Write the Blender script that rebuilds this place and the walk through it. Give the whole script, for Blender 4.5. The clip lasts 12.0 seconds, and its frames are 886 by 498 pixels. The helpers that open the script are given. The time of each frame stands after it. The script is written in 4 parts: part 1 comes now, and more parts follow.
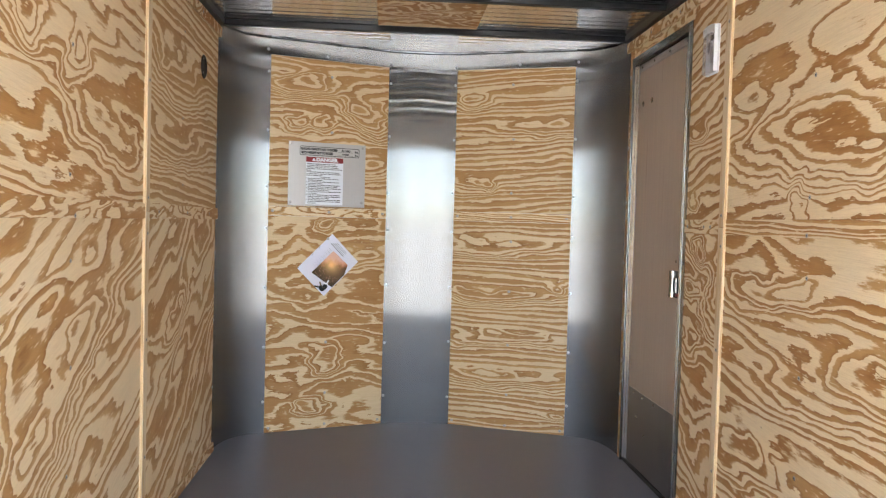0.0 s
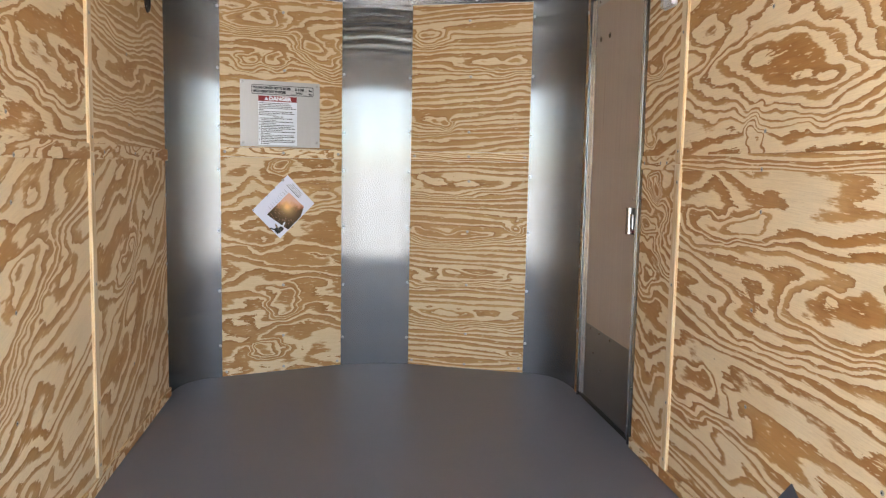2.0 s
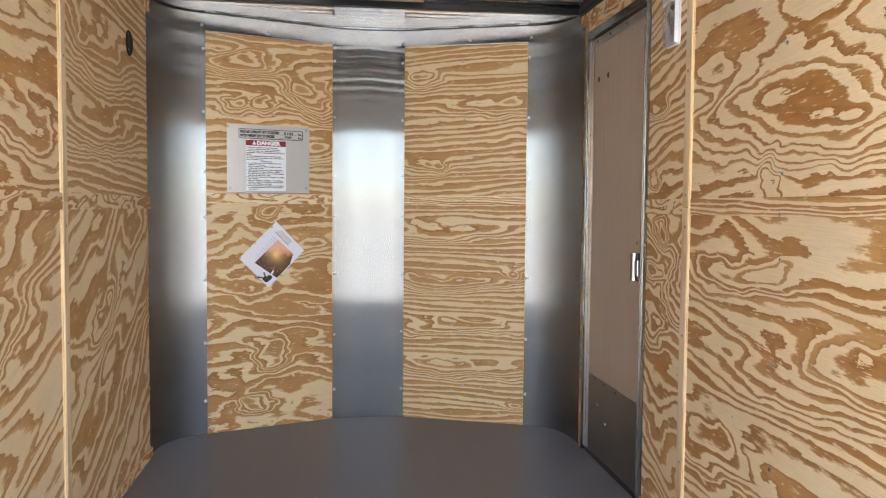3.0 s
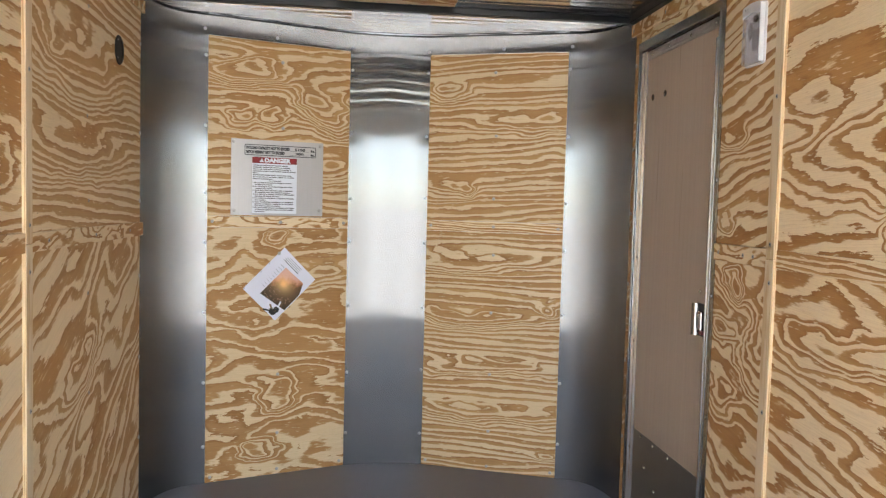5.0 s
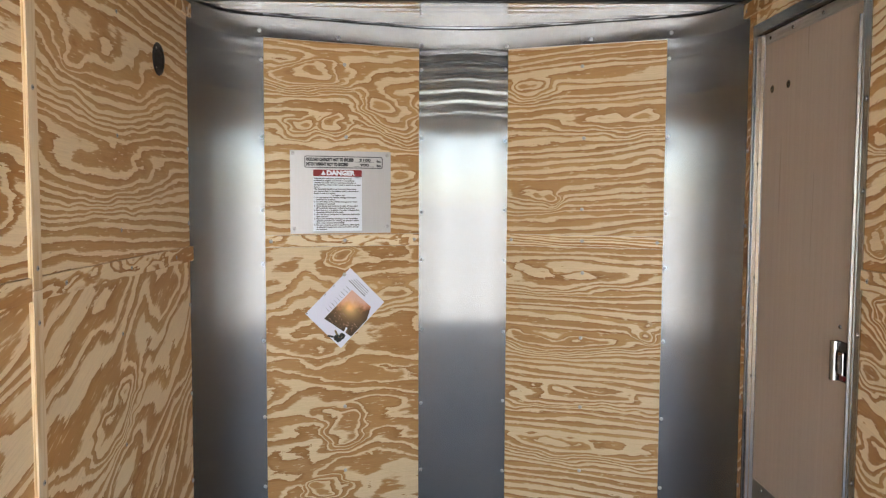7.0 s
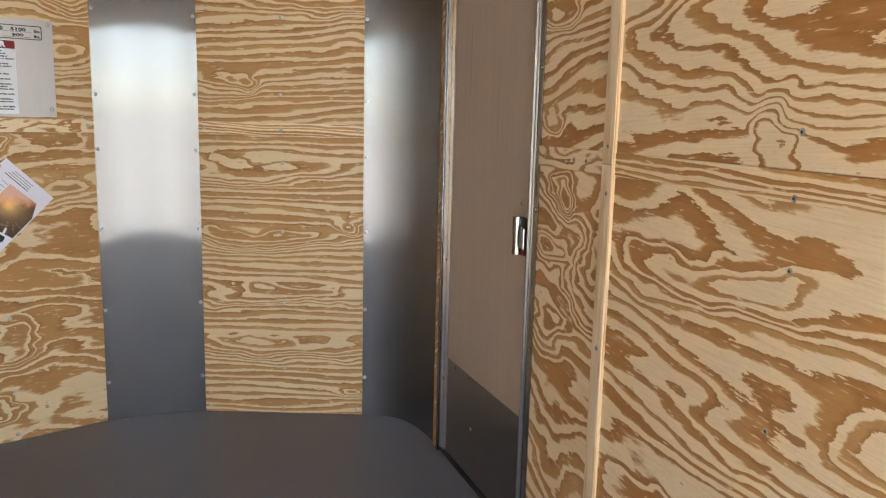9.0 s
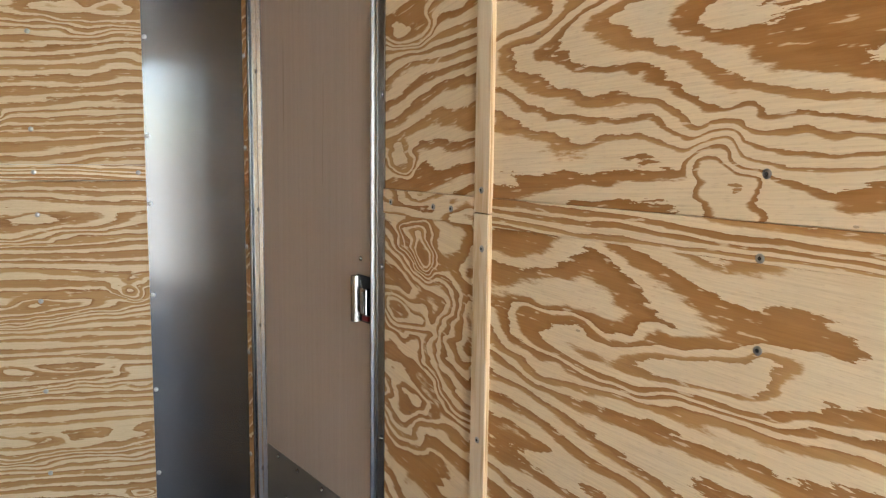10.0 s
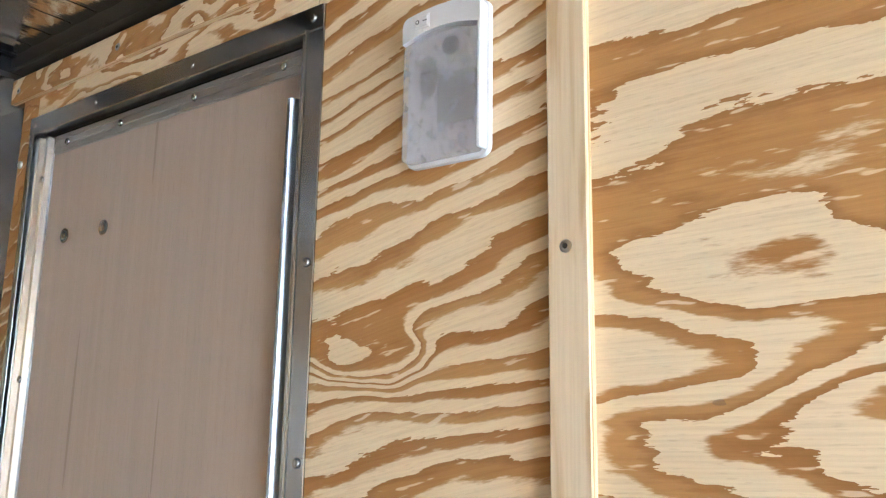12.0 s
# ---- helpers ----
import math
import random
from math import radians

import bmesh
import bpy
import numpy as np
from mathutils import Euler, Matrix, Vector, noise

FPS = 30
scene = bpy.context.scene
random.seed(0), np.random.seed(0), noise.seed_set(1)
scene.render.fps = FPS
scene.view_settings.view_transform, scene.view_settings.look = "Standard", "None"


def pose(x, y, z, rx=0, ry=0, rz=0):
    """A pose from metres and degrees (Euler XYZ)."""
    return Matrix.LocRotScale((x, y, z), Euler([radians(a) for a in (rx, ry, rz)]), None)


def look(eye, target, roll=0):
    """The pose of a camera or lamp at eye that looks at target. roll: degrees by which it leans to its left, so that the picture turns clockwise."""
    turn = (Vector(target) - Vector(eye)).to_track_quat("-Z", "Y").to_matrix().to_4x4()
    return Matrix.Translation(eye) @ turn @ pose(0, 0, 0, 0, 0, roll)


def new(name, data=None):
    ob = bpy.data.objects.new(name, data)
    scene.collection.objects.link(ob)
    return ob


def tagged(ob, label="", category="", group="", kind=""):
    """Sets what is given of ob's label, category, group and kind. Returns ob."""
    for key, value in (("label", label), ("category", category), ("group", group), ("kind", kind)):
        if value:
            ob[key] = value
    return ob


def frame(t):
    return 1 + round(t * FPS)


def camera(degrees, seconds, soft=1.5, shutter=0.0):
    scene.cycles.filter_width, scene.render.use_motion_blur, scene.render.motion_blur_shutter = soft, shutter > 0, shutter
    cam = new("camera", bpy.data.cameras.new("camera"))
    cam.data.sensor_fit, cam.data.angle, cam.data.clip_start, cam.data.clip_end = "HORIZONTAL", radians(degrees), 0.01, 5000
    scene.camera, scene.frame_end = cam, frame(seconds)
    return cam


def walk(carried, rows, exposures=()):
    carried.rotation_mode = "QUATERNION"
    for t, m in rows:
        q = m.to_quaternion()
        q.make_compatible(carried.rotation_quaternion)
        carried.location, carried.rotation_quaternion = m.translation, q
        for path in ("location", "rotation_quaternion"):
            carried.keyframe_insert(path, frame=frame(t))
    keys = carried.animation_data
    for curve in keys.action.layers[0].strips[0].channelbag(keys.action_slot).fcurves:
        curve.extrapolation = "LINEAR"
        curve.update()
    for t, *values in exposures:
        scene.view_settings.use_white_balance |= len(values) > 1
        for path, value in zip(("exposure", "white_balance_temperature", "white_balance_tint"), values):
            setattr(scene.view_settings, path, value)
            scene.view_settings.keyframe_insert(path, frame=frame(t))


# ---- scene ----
PATH = [
    (0, (-0.145, 0.195, 1.159), (-0.005, 2.189, 1.091), 1.6),
    (0.5, (-0.082, 0.201, 1.15), (0.107, 2.189, 1.029), 1.1),
    (1, (-0.096, 0.211, 1.149), (0.16, 2.187, 0.976), 1.6),
    (1.5, (-0.129, 0.221, 1.14), (0.146, 2.192, 0.942), 1.4),
    (2, (-0.137, 0.222, 1.141), (0.108, 2.196, 0.933), 1.1),
    (2.5, (-0.165, 0.251, 1.159), (0.075, 2.231, 1.0), 0.4),
    (3, (-0.128, 0.383, 1.162), (0.134, 2.362, 1.055), 0.5),
    (4.8, (-0.129, 0.803, 1.302), (0.113, 2.785, 1.188), 2.6),
    (5, (-0.137, 0.822, 1.297), (0.092, 2.805, 1.185), 1.5),
    (5.5, (-0.117, 0.973, 1.304), (0.062, 2.962, 1.194), -0.2),
    (6, (-0.062, 1.174, 1.351), (0.051, 3.169, 1.257), 0.0),
    (6.5, (-0.061, 1.233, 1.379), (-0.04, 3.23, 1.273), 0.3),
    (6.7, (-0.07, 1.228, 1.386), (-0.063, 3.224, 1.273), 0.2),
    (8.3, (-0.022, 1.199, 1.314), (0.236, 3.163, 1.036), 1.7),
    (8.5, (0.003, 1.233, 1.318), (0.394, 3.171, 1.015), 1.1),
    (9, (0.054, 1.34, 1.272), (0.732, 3.191, 0.936), 1.4),
    (9.5, (0.054, 1.559, 1.278), (0.999, 3.289, 0.945), 0.0),
    (10, (0.119, 1.78, 1.283), (1.279, 3.39, 1.033), 0.7),
    (10.5, (0.213, 2.002, 1.376), (1.48, 3.549, 1.385), 2.0),
    (11, (0.241, 2.215, 1.432), (1.63, 3.634, 1.67), 1.6),
    (11.5, (0.272, 2.405, 1.44), (1.789, 3.67, 1.751), 0.9),
    (12, (0.366, 2.575, 1.475), (1.937, 3.755, 1.851), 0.9),
]
cam = camera(58.4, 12.0, 1.25)
walk(cam, [(t, look(eye, target, roll)) for t, eye, target, roll in PATH],
     [(0.0, 4.28, 6450, 9), (6.5, 4.26, 6600, 9), (8.5, 4.2, 6700, 10), (9.5, 4.06, 6800, 10), (10.5, 4.5, 6000, 4.5), (12.0, 5.04, 5620, 4)])

# ---- light ----
world = bpy.data.worlds.new("sky")
scene.world = world
world.use_nodes = True
wn = world.node_tree.nodes
sky = wn.new("ShaderNodeTexSky")
sky.sky_type, sky.sun_disc = "NISHITA", False
sky.air_density, sky.dust_density = 0.75, 0.4
sky.sun_elevation, sky.sun_rotation = radians(48), radians(-75)
wn["Background"].inputs["Strength"].default_value = 0.13
haze = wn.new("ShaderNodeHueSaturation")       # a milky summer sky
haze.inputs["Saturation"].default_value = 0.55
world.node_tree.links.new(sky.outputs[0], haze.inputs["Color"])
world.node_tree.links.new(haze.outputs[0], wn["Background"].inputs["Color"])
sun_data = bpy.data.lights.new("sun", "SUN")
sun_data.energy, sun_data.angle, sun_data.color = 3.0, radians(0.5), (1.0, 0.95, 0.88)
sun = new("sun", sun_data)
sun.matrix_world = look((-6.2, 1.65, 7.1), (0, 0, 0))

# ---- plan ----
XL, XR = -0.985, 1.04          # plywood faces of the side walls
REAR, NOSE = -0.6, 4.10        # rear threshold, start of the rounded nose
CEIL = 2.078                   # underside of the roof bows
ROOF = 2.110                   # underside of the ribbed roof sheet
NX = 0.034                     # middle of the nose
OUT, INN = 0.8165, 0.194       # nose panels, from the middle of the nose
Y_OUT, Y_INN = 4.468, 4.700
SEAM = 1.195
BAND = 2.018                   # top of the nose panels
GROUND = -0.52


# ---- mesh helpers ----
def add_box(bm, x0, x1, y0, y1, z0, z1, bevel=0.0, segments=1):
    vs = [bm.verts.new((x, y, z)) for x in (x0, x1) for y in (y0, y1) for z in (z0, z1)]
    fs = [bm.faces.new([vs[i] for i in q]) for q in
          ((0, 1, 3, 2), (4, 6, 7, 5), (0, 4, 5, 1), (2, 3, 7, 6), (0, 2, 6, 4), (1, 5, 7, 3))]
    if bevel:
        es = list({e for f in fs for e in f.edges})
        bmesh.ops.bevel(bm, geom=es, offset=bevel, segments=segments, affect="EDGES", profile=0.5)
    return bm


def box(x0, x1, y0, y1, z0, z1, bevel=0.0, segments=1):
    return add_box(bmesh.new(), min(x0, x1), max(x0, x1), min(y0, y1), max(y0, y1), min(z0, z1), max(z0, z1), bevel, segments)


def add_prism(bm, outline, z0, z1, flip=False):
    """A flat outline [(x, y)], counter-clockwise, raised from z0 to z1."""
    lo = [bm.verts.new((x, y, z0)) for x, y in outline]
    hi = [bm.verts.new((x, y, z1)) for x, y in outline]
    n = len(outline)
    bm.faces.new(lo[::-1])
    bm.faces.new(hi)
    for i in range(n):
        bm.faces.new((lo[i], lo[(i + 1) % n], hi[(i + 1) % n], hi[i]))
    return bm


def add_sheet(bm, line, z0, z1, thick, rows=1):
    """An upright sheet along the line [(x, y)], thick to the line's left."""
    n = len(line)
    back = []
    for i, (x, y) in enumerate(line):
        a, b = line[max(i - 1, 0)], line[min(i + 1, n - 1)]
        d = Vector((b[0] - a[0], b[1] - a[1])).normalized()
        back.append((x - d.y * thick, y + d.x * thick))
    zs = [z0 + (z1 - z0) * k / rows for k in range(rows + 1)]
    f = [[bm.verts.new((x, y, z)) for z in zs] for x, y in line]
    b = [[bm.verts.new((x, y, z)) for z in zs] for x, y in back]
    for i in range(n - 1):
        for k in range(rows):
            bm.faces.new((f[i][k], f[i + 1][k], f[i + 1][k + 1], f[i][k + 1]))
            bm.faces.new((b[i + 1][k], b[i][k], b[i][k + 1], b[i + 1][k + 1]))
        bm.faces.new((f[i][0], b[i][0], b[i + 1][0], f[i + 1][0]))
        bm.faces.new((f[i][-1], f[i + 1][-1], b[i + 1][-1], b[i][-1]))
    for i in (0, n - 1):
        for k in range(rows):
            bm.faces.new((f[i][k], f[i][k + 1], b[i][k + 1], b[i][k]))
    bmesh.ops.recalc_face_normals(bm, faces=bm.faces)
    return bm


def add_lathe(bm, profile, m=Matrix(), steps=16):
    """A profile [(radius, height)] turned about the local z axis."""
    rings = []
    for r, h in profile:
        if r < 1e-6:
            rings.append([bm.verts.new(m @ Vector((0, 0, h)))])
        else:
            rings.append([bm.verts.new(m @ Vector((r * math.cos(2 * math.pi * k / steps), r * math.sin(2 * math.pi * k / steps), h))) for k in range(steps)])
    for a, b in zip(rings, rings[1:]):
        for k in range(steps):
            j = (k + 1) % steps
            q = [a[k % len(a)], a[j % len(a)], b[j % len(b)], b[k % len(b)]]
            q = [v for i, v in enumerate(q) if v not in q[:i]]
            if len(q) > 2:
                bm.faces.new(q)
    return bm


def to_mesh(name, bm, material, smooth=False):
    me = bpy.data.meshes.new(name)
    bmesh.ops.recalc_face_normals(bm, faces=bm.faces)
    bm.to_mesh(me)
    bm.free()
    if smooth:
        me.polygons.foreach_set("use_smooth", [True] * len(me.polygons))
        me.set_sharp_from_angle(angle=radians(35))
    me.materials.append(material)
    return me


def part(name, bm, material, parent=None, label="", m=None, smooth=False):
    me = bm if isinstance(bm, bpy.types.Mesh) else to_mesh(name, bm, material, smooth)
    ob = new(name, me)
    if parent:
        ob.parent = parent
    if m is not None:
        ob.matrix_basis = m
    return tagged(ob, label)


def facing(x, y, z, nx, ny):
    """A pose whose local x runs to the right as seen from the front, y up, z out along (nx, ny)."""
    out = Vector((nx, ny, 0)).normalized()
    up = Vector((0, 0, 1))
    right = up.cross(out)
    return Matrix.Translation((x, y, z)) @ Matrix((right, up, out)).transposed().to_4x4()


# ---- materials ----
def material(name):
    m = bpy.data.materials.new(name)
    m.use_nodes = True
    return m, m.node_tree.nodes, m.node_tree.links, m.node_tree.nodes["Principled BSDF"]


class Graph:
    """Short hand for wiring nodes."""

    def __init__(self, name):
        self.m, self.n, self.l, self.bsdf = material(name)

    def link(self, a, b):
        self.l.new(a, b)

    def feed(self, socket, value):
        if isinstance(value, bpy.types.NodeSocket):
            self.l.new(value, socket)
        else:
            socket.default_value = value

    def math(self, op, a, b=0.0, clamp=False):
        n = self.n.new("ShaderNodeMath")
        n.operation, n.use_clamp = op, clamp
        self.feed(n.inputs[0], a)
        self.feed(n.inputs[1], b)
        return n.outputs[0]

    def coords(self, scale=(1, 1, 1), shift=(0, 0, 0), turn=(0, 0, 0), source=None):
        if source is None:
            source = self.n.new("ShaderNodeTexCoord").outputs["Object"]
        n = self.n.new("ShaderNodeMapping")
        self.feed(n.inputs["Vector"], source)
        n.inputs["Scale"].default_value, n.inputs["Location"].default_value = scale, shift
        n.inputs["Rotation"].default_value = [radians(a) for a in turn]
        return n.outputs[0]

    def noise(self, vector, scale=1.0, detail=2.0, rough=0.5, distortion=0.0, color=False):
        n = self.n.new("ShaderNodeTexNoise")
        self.feed(n.inputs["Vector"], vector)
        n.inputs["Scale"].default_value, n.inputs["Detail"].default_value = scale, detail
        n.inputs["Roughness"].default_value, n.inputs["Distortion"].default_value = rough, distortion
        return n.outputs["Color" if color else "Fac"]

    def ramp(self, fac, stops):
        n = self.n.new("ShaderNodeValToRGB")
        self.feed(n.inputs[0], fac)
        e = n.color_ramp.elements
        while len(e) < len(stops):
            e.new(0.5)
        for el, (p, c) in zip(e, stops):
            el.position, el.color = p, (*c, 1) if len(c) == 3 else c
        return n.outputs[0]

    def mix(self, fac, a, b, kind="MIX"):
        n = self.n.new("ShaderNodeMix")
        n.data_type, n.blend_type = "RGBA", kind
        self.feed(n.inputs["Factor"], fac)
        self.feed(n.inputs["A"], a if isinstance(a, bpy.types.NodeSocket) else (*a, 1))
        self.feed(n.inputs["B"], b if isinstance(b, bpy.types.NodeSocket) else (*b, 1))
        return n.outputs["Result"]

    def bump(self, height, strength=0.2, distance=0.002):
        n = self.n.new("ShaderNodeBump")
        self.feed(n.inputs["Height"], height)
        n.inputs["Strength"].default_value, n.inputs["Distance"].default_value = strength, distance
        self.link(n.outputs[0], self.bsdf.inputs["Normal"])


def plywood(name, seed, long=2.0, across=5.0, bands=9.0, slope=0.0, lean=0.0, figures=(), blotch=0.3, wide=0.5, deep=0.5, faint=0.0, cast=(1.0, 1.0, 1.0)):
    """Rotary-cut pine: contour bands of a slow field, grain along local x, z up the sheet.
    figures: (x, z, reach along, reach across, turns, tilt) in the sheet's own metres;
    wide: share of the pale wood; deep: how dark the late wood grows; faint: how far it pales; cast: the sheet's own tint."""
    g = Graph(name)
    tc = g.n.new("ShaderNodeTexCoord").outputs["Object"]
    p = g.coords(turn=(0, lean, 0), source=tc)
    slow = g.noise(g.coords((long, 0.0, across), (seed * 3.1, seed, seed * 1.7), source=p), 1.0, 1.6, 0.45, 0.8)
    jag = g.noise(g.coords((15, 1, 85), (seed, seed, 0), source=p), 1.0, 4, 0.68)
    mid = g.noise(g.coords((long * 3.2, 0, across * 3.0), (seed, 0, 0), source=p), 1.0, 2, 0.5)
    val = g.math("MULTIPLY", slow, bands)
    val = g.math("ADD", val, g.math("MULTIPLY", mid, 1.2))
    val = g.math("ADD", val, g.math("MULTIPLY", jag, 0.62))
    sep = g.n.new("ShaderNodeSeparateXYZ")
    g.feed(sep.inputs[0], p)
    if slope:
        val = g.math("ADD", val, g.math("MULTIPLY", sep.outputs[2], slope))
    # figures sit on a slightly wandering grid, so that none is a clean ellipse
    sway = g.noise(g.coords((3.6, 1, 7), (seed * 2.7, 0, seed), source=tc), 1.0, 2.5, 0.6, color=True)
    away = g.n.new("ShaderNodeVectorMath")
    away.operation = "MULTIPLY_ADD"
    g.feed(away.inputs[0], sway)
    away.inputs[1].default_value, away.inputs[2].default_value = (0.30, 0.0, 0.13), (-0.15, 0.0, -0.065)
    place = g.n.new("ShaderNodeVectorMath")
    g.feed(place.inputs[0], tc)
    g.feed(place.inputs[1], away.outputs[0])
    for fx, fz, along, over, turns, tilt in figures:
        local = g.coords((1.0 / along, 0.0, 1.0 / over), source=g.coords(turn=(0, tilt, 0), source=g.coords(shift=(-fx, 0, -fz), source=place.outputs[0])))
        dot = g.n.new("ShaderNodeVectorMath")
        dot.operation = "DOT_PRODUCT"
        g.feed(dot.inputs[0], local)
        g.feed(dot.inputs[1], local)
        rise = g.math("EXPONENT", g.math("MULTIPLY", g.math("POWER", dot.outputs["Value"], 1.6), -1.0))
        val = g.math("ADD", val, g.math("MULTIPLY", rise, turns))
    f = g.math("FRACT", val)
    year = g.n.new("ShaderNodeTexWhiteNoise")
    year.noise_dimensions = "1D"
    g.feed(year.inputs["W"], g.math("ADD", g.math("FLOOR", val), seed))
    chance = g.n.new("ShaderNodeSeparateColor")
    g.feed(chance.inputs[0], year.outputs["Color"])
    patch = g.noise(g.coords((2.2, 1, 6.0), (seed * 4.3, 0, 6), source=p), 1.0, 2, 0.5)
    start = g.math("ADD", wide, g.math("MULTIPLY", g.math("SUBTRACT", chance.outputs[0], 0.5), 0.34))
    start = g.math("ADD", start, g.math("MULTIPLY", g.math("SUBTRACT", patch, 0.5), 0.5))

    def rise_between(value, low, high):
        n = g.n.new("ShaderNodeMapRange")
        n.interpolation_type = "SMOOTHSTEP"
        g.feed(n.inputs["Value"], value)
        g.feed(n.inputs["From Min"], low)
        g.feed(n.inputs["From Max"], high)
        return n.outputs[0]

    late = rise_between(f, g.math("SUBTRACT", start, 0.11), g.math("ADD", start, 0.03))
    pale = g.ramp(patch, [(0.3, (0.86, 0.715, 0.50)), (0.7, (0.79, 0.64, 0.425))])
    tan = g.ramp(chance.outputs[1], [(0.0, (0.55, 0.315, 0.120)), (0.5, (0.46, 0.237, 0.077)), (1.0, (0.405, 0.196, 0.060))])
    tan = g.mix(faint, tan, (0.63, 0.42, 0.195))
    tone = g.mix(late, pale, tan)
    rim = g.math("MULTIPLY", rise_between(f, 0.74, 0.97), g.math("ADD", deep * 0.5, g.math("MULTIPLY", chance.outputs[2], deep)), True)
    tone = g.mix(rim, tone, (0.31, 0.132, 0.037))
    big = g.noise(g.coords((1.4, 1, 3.2), (seed * 5, 0, 3), source=p), 2.0, 3, 0.6)
    tone = g.mix(g.math("MULTIPLY", g.math("SUBTRACT", big, 0.48, True), blotch * 2.4, True), tone, (0.67, 0.485, 0.27))
    core = g.noise(g.coords((3, 1, 9), (seed, 7, 2), source=p), 1.0, 3, 0.6)
    tone = g.mix(g.math("MULTIPLY", late, g.math("MULTIPLY", g.math("SUBTRACT", core, 0.45, True), 1.5 * (1.0 - faint)), True), tone, (0.37, 0.165, 0.045))
    streak = g.noise(g.coords((7, 1, 300), (seed, 0, 0), source=p), 1.0, 2, 0.6)
    tone = g.mix(0.34, tone, g.ramp(streak, [(0.3, (0.66, 0.60, 0.52)), (0.6, (1, 1, 1))]), "MULTIPLY")
    fleck = g.noise(g.coords((20, 1, 120), (seed, 3, 5), source=p), 1.0, 2, 0.5)
    tone = g.mix(g.math("MULTIPLY", rise_between(fleck, 0.62, 0.68), 0.7), tone, pale)
    pores = g.noise(g.coords((55, 1, 430), (seed, 1, 8), source=p), 1.0, 1, 0.5)
    tone = g.mix(g.math("MULTIPLY", rise_between(pores, 0.58, 0.72), 0.16), tone, (0.36, 0.21, 0.09))
    specks = g.noise(g.coords((26, 1, 75), (seed, 0, 5), source=p), 1.0, 1, 0.5)
    tone = g.mix(g.math("MULTIPLY", g.math("GREATER_THAN", specks, 0.79), 0.5), tone, (0.20, 0.13, 0.08))
    tone = g.mix(1.0, tone, cast, "MULTIPLY")
    g.link(tone, g.bsdf.inputs["Base Color"])
    g.feed(g.bsdf.inputs["Roughness"], g.math("ADD", 0.46, g.math("MULTIPLY", f, 0.12)))
    g.bsdf.inputs["Specular IOR Level"].default_value = 0.35
    g.bump(g.math("ADD", g.math("MULTIPLY", f, 0.5), streak), 0.25, 0.0012)
    return g.m


def pale_batten(name):
    """A narrow upright strip of pale veneer, with soft figure along local z."""
    g = Graph(name)
    a = g.noise(g.coords((26, 1, 2.6), (3, 0, 8)), 1.0, 3, 0.55, 0.8)
    c = g.ramp(a, [(0.30, (0.80, 0.68, 0.50)), (0.52, (0.76, 0.62, 0.43)), (0.60, (0.64, 0.46, 0.26)), (0.72, (0.68, 0.51, 0.30))])
    s = g.noise(g.coords((300, 1, 7)), 1.0, 2, 0.6)
    c = g.mix(0.25, c, g.ramp(s, [(0.3, (0.66, 0.60, 0.52)), (0.6, (1, 1, 1))]), "MULTIPLY")
    g.link(c, g.bsdf.inputs["Base Color"])
    g.bsdf.inputs["Roughness"].default_value = 0.5
    g.bump(s, 0.25, 0.001)
    return g.m


def ply_edge(name):
    """The cut edge of plywood: light and dark plies across local y and x."""
    g = Graph(name)
    n = g.noise(g.coords((4, 420, 4)), 1.0, 1, 0.5)
    c = g.ramp(n, [(0.38, (0.42, 0.25, 0.11)), (0.5, (0.68, 0.50, 0.29)), (0.7, (0.74, 0.58, 0.37))])
    g.link(c, g.bsdf.inputs["Base Color"])
    g.bsdf.inputs["Roughness"].default_value = 0.7
    return g.m


def metal(name, color, rough, spread=0.08, streak=(60, 60, 1.2), bump=0.0, wave=0.0):
    """Rolled or cast metal, with faint streaks."""
    g = Graph(name)
    n = g.noise(g.coords(streak), 1.0, 3, 0.6)
    s = g.noise(g.coords((2.3, 2.3, 1.1)), 1.0, 3, 0.5)
    g.feed(g.bsdf.inputs["Roughness"], g.math("ADD", rough - spread * 0.5, g.math("MULTIPLY", g.math("ADD", n, s), spread * 0.5)))
    g.link(g.mix(n, [c * 0.93 for c in color], [min(1, c * 1.05) for c in color]), g.bsdf.inputs["Base Color"])
    g.bsdf.inputs["Metallic"].default_value = 1.0
    if wave:
        w = g.noise(g.coords((2.2, 2.2, 3.2), (3, 1, 7)), 1.0, 1, 0.4)
        g.bump(g.math("ADD", g.math("MULTIPLY", w, wave), g.math("MULTIPLY", n, bump)), 1.0, 0.01)
    elif bump:
        g.bump(n, bump, 0.001)
    return g.m


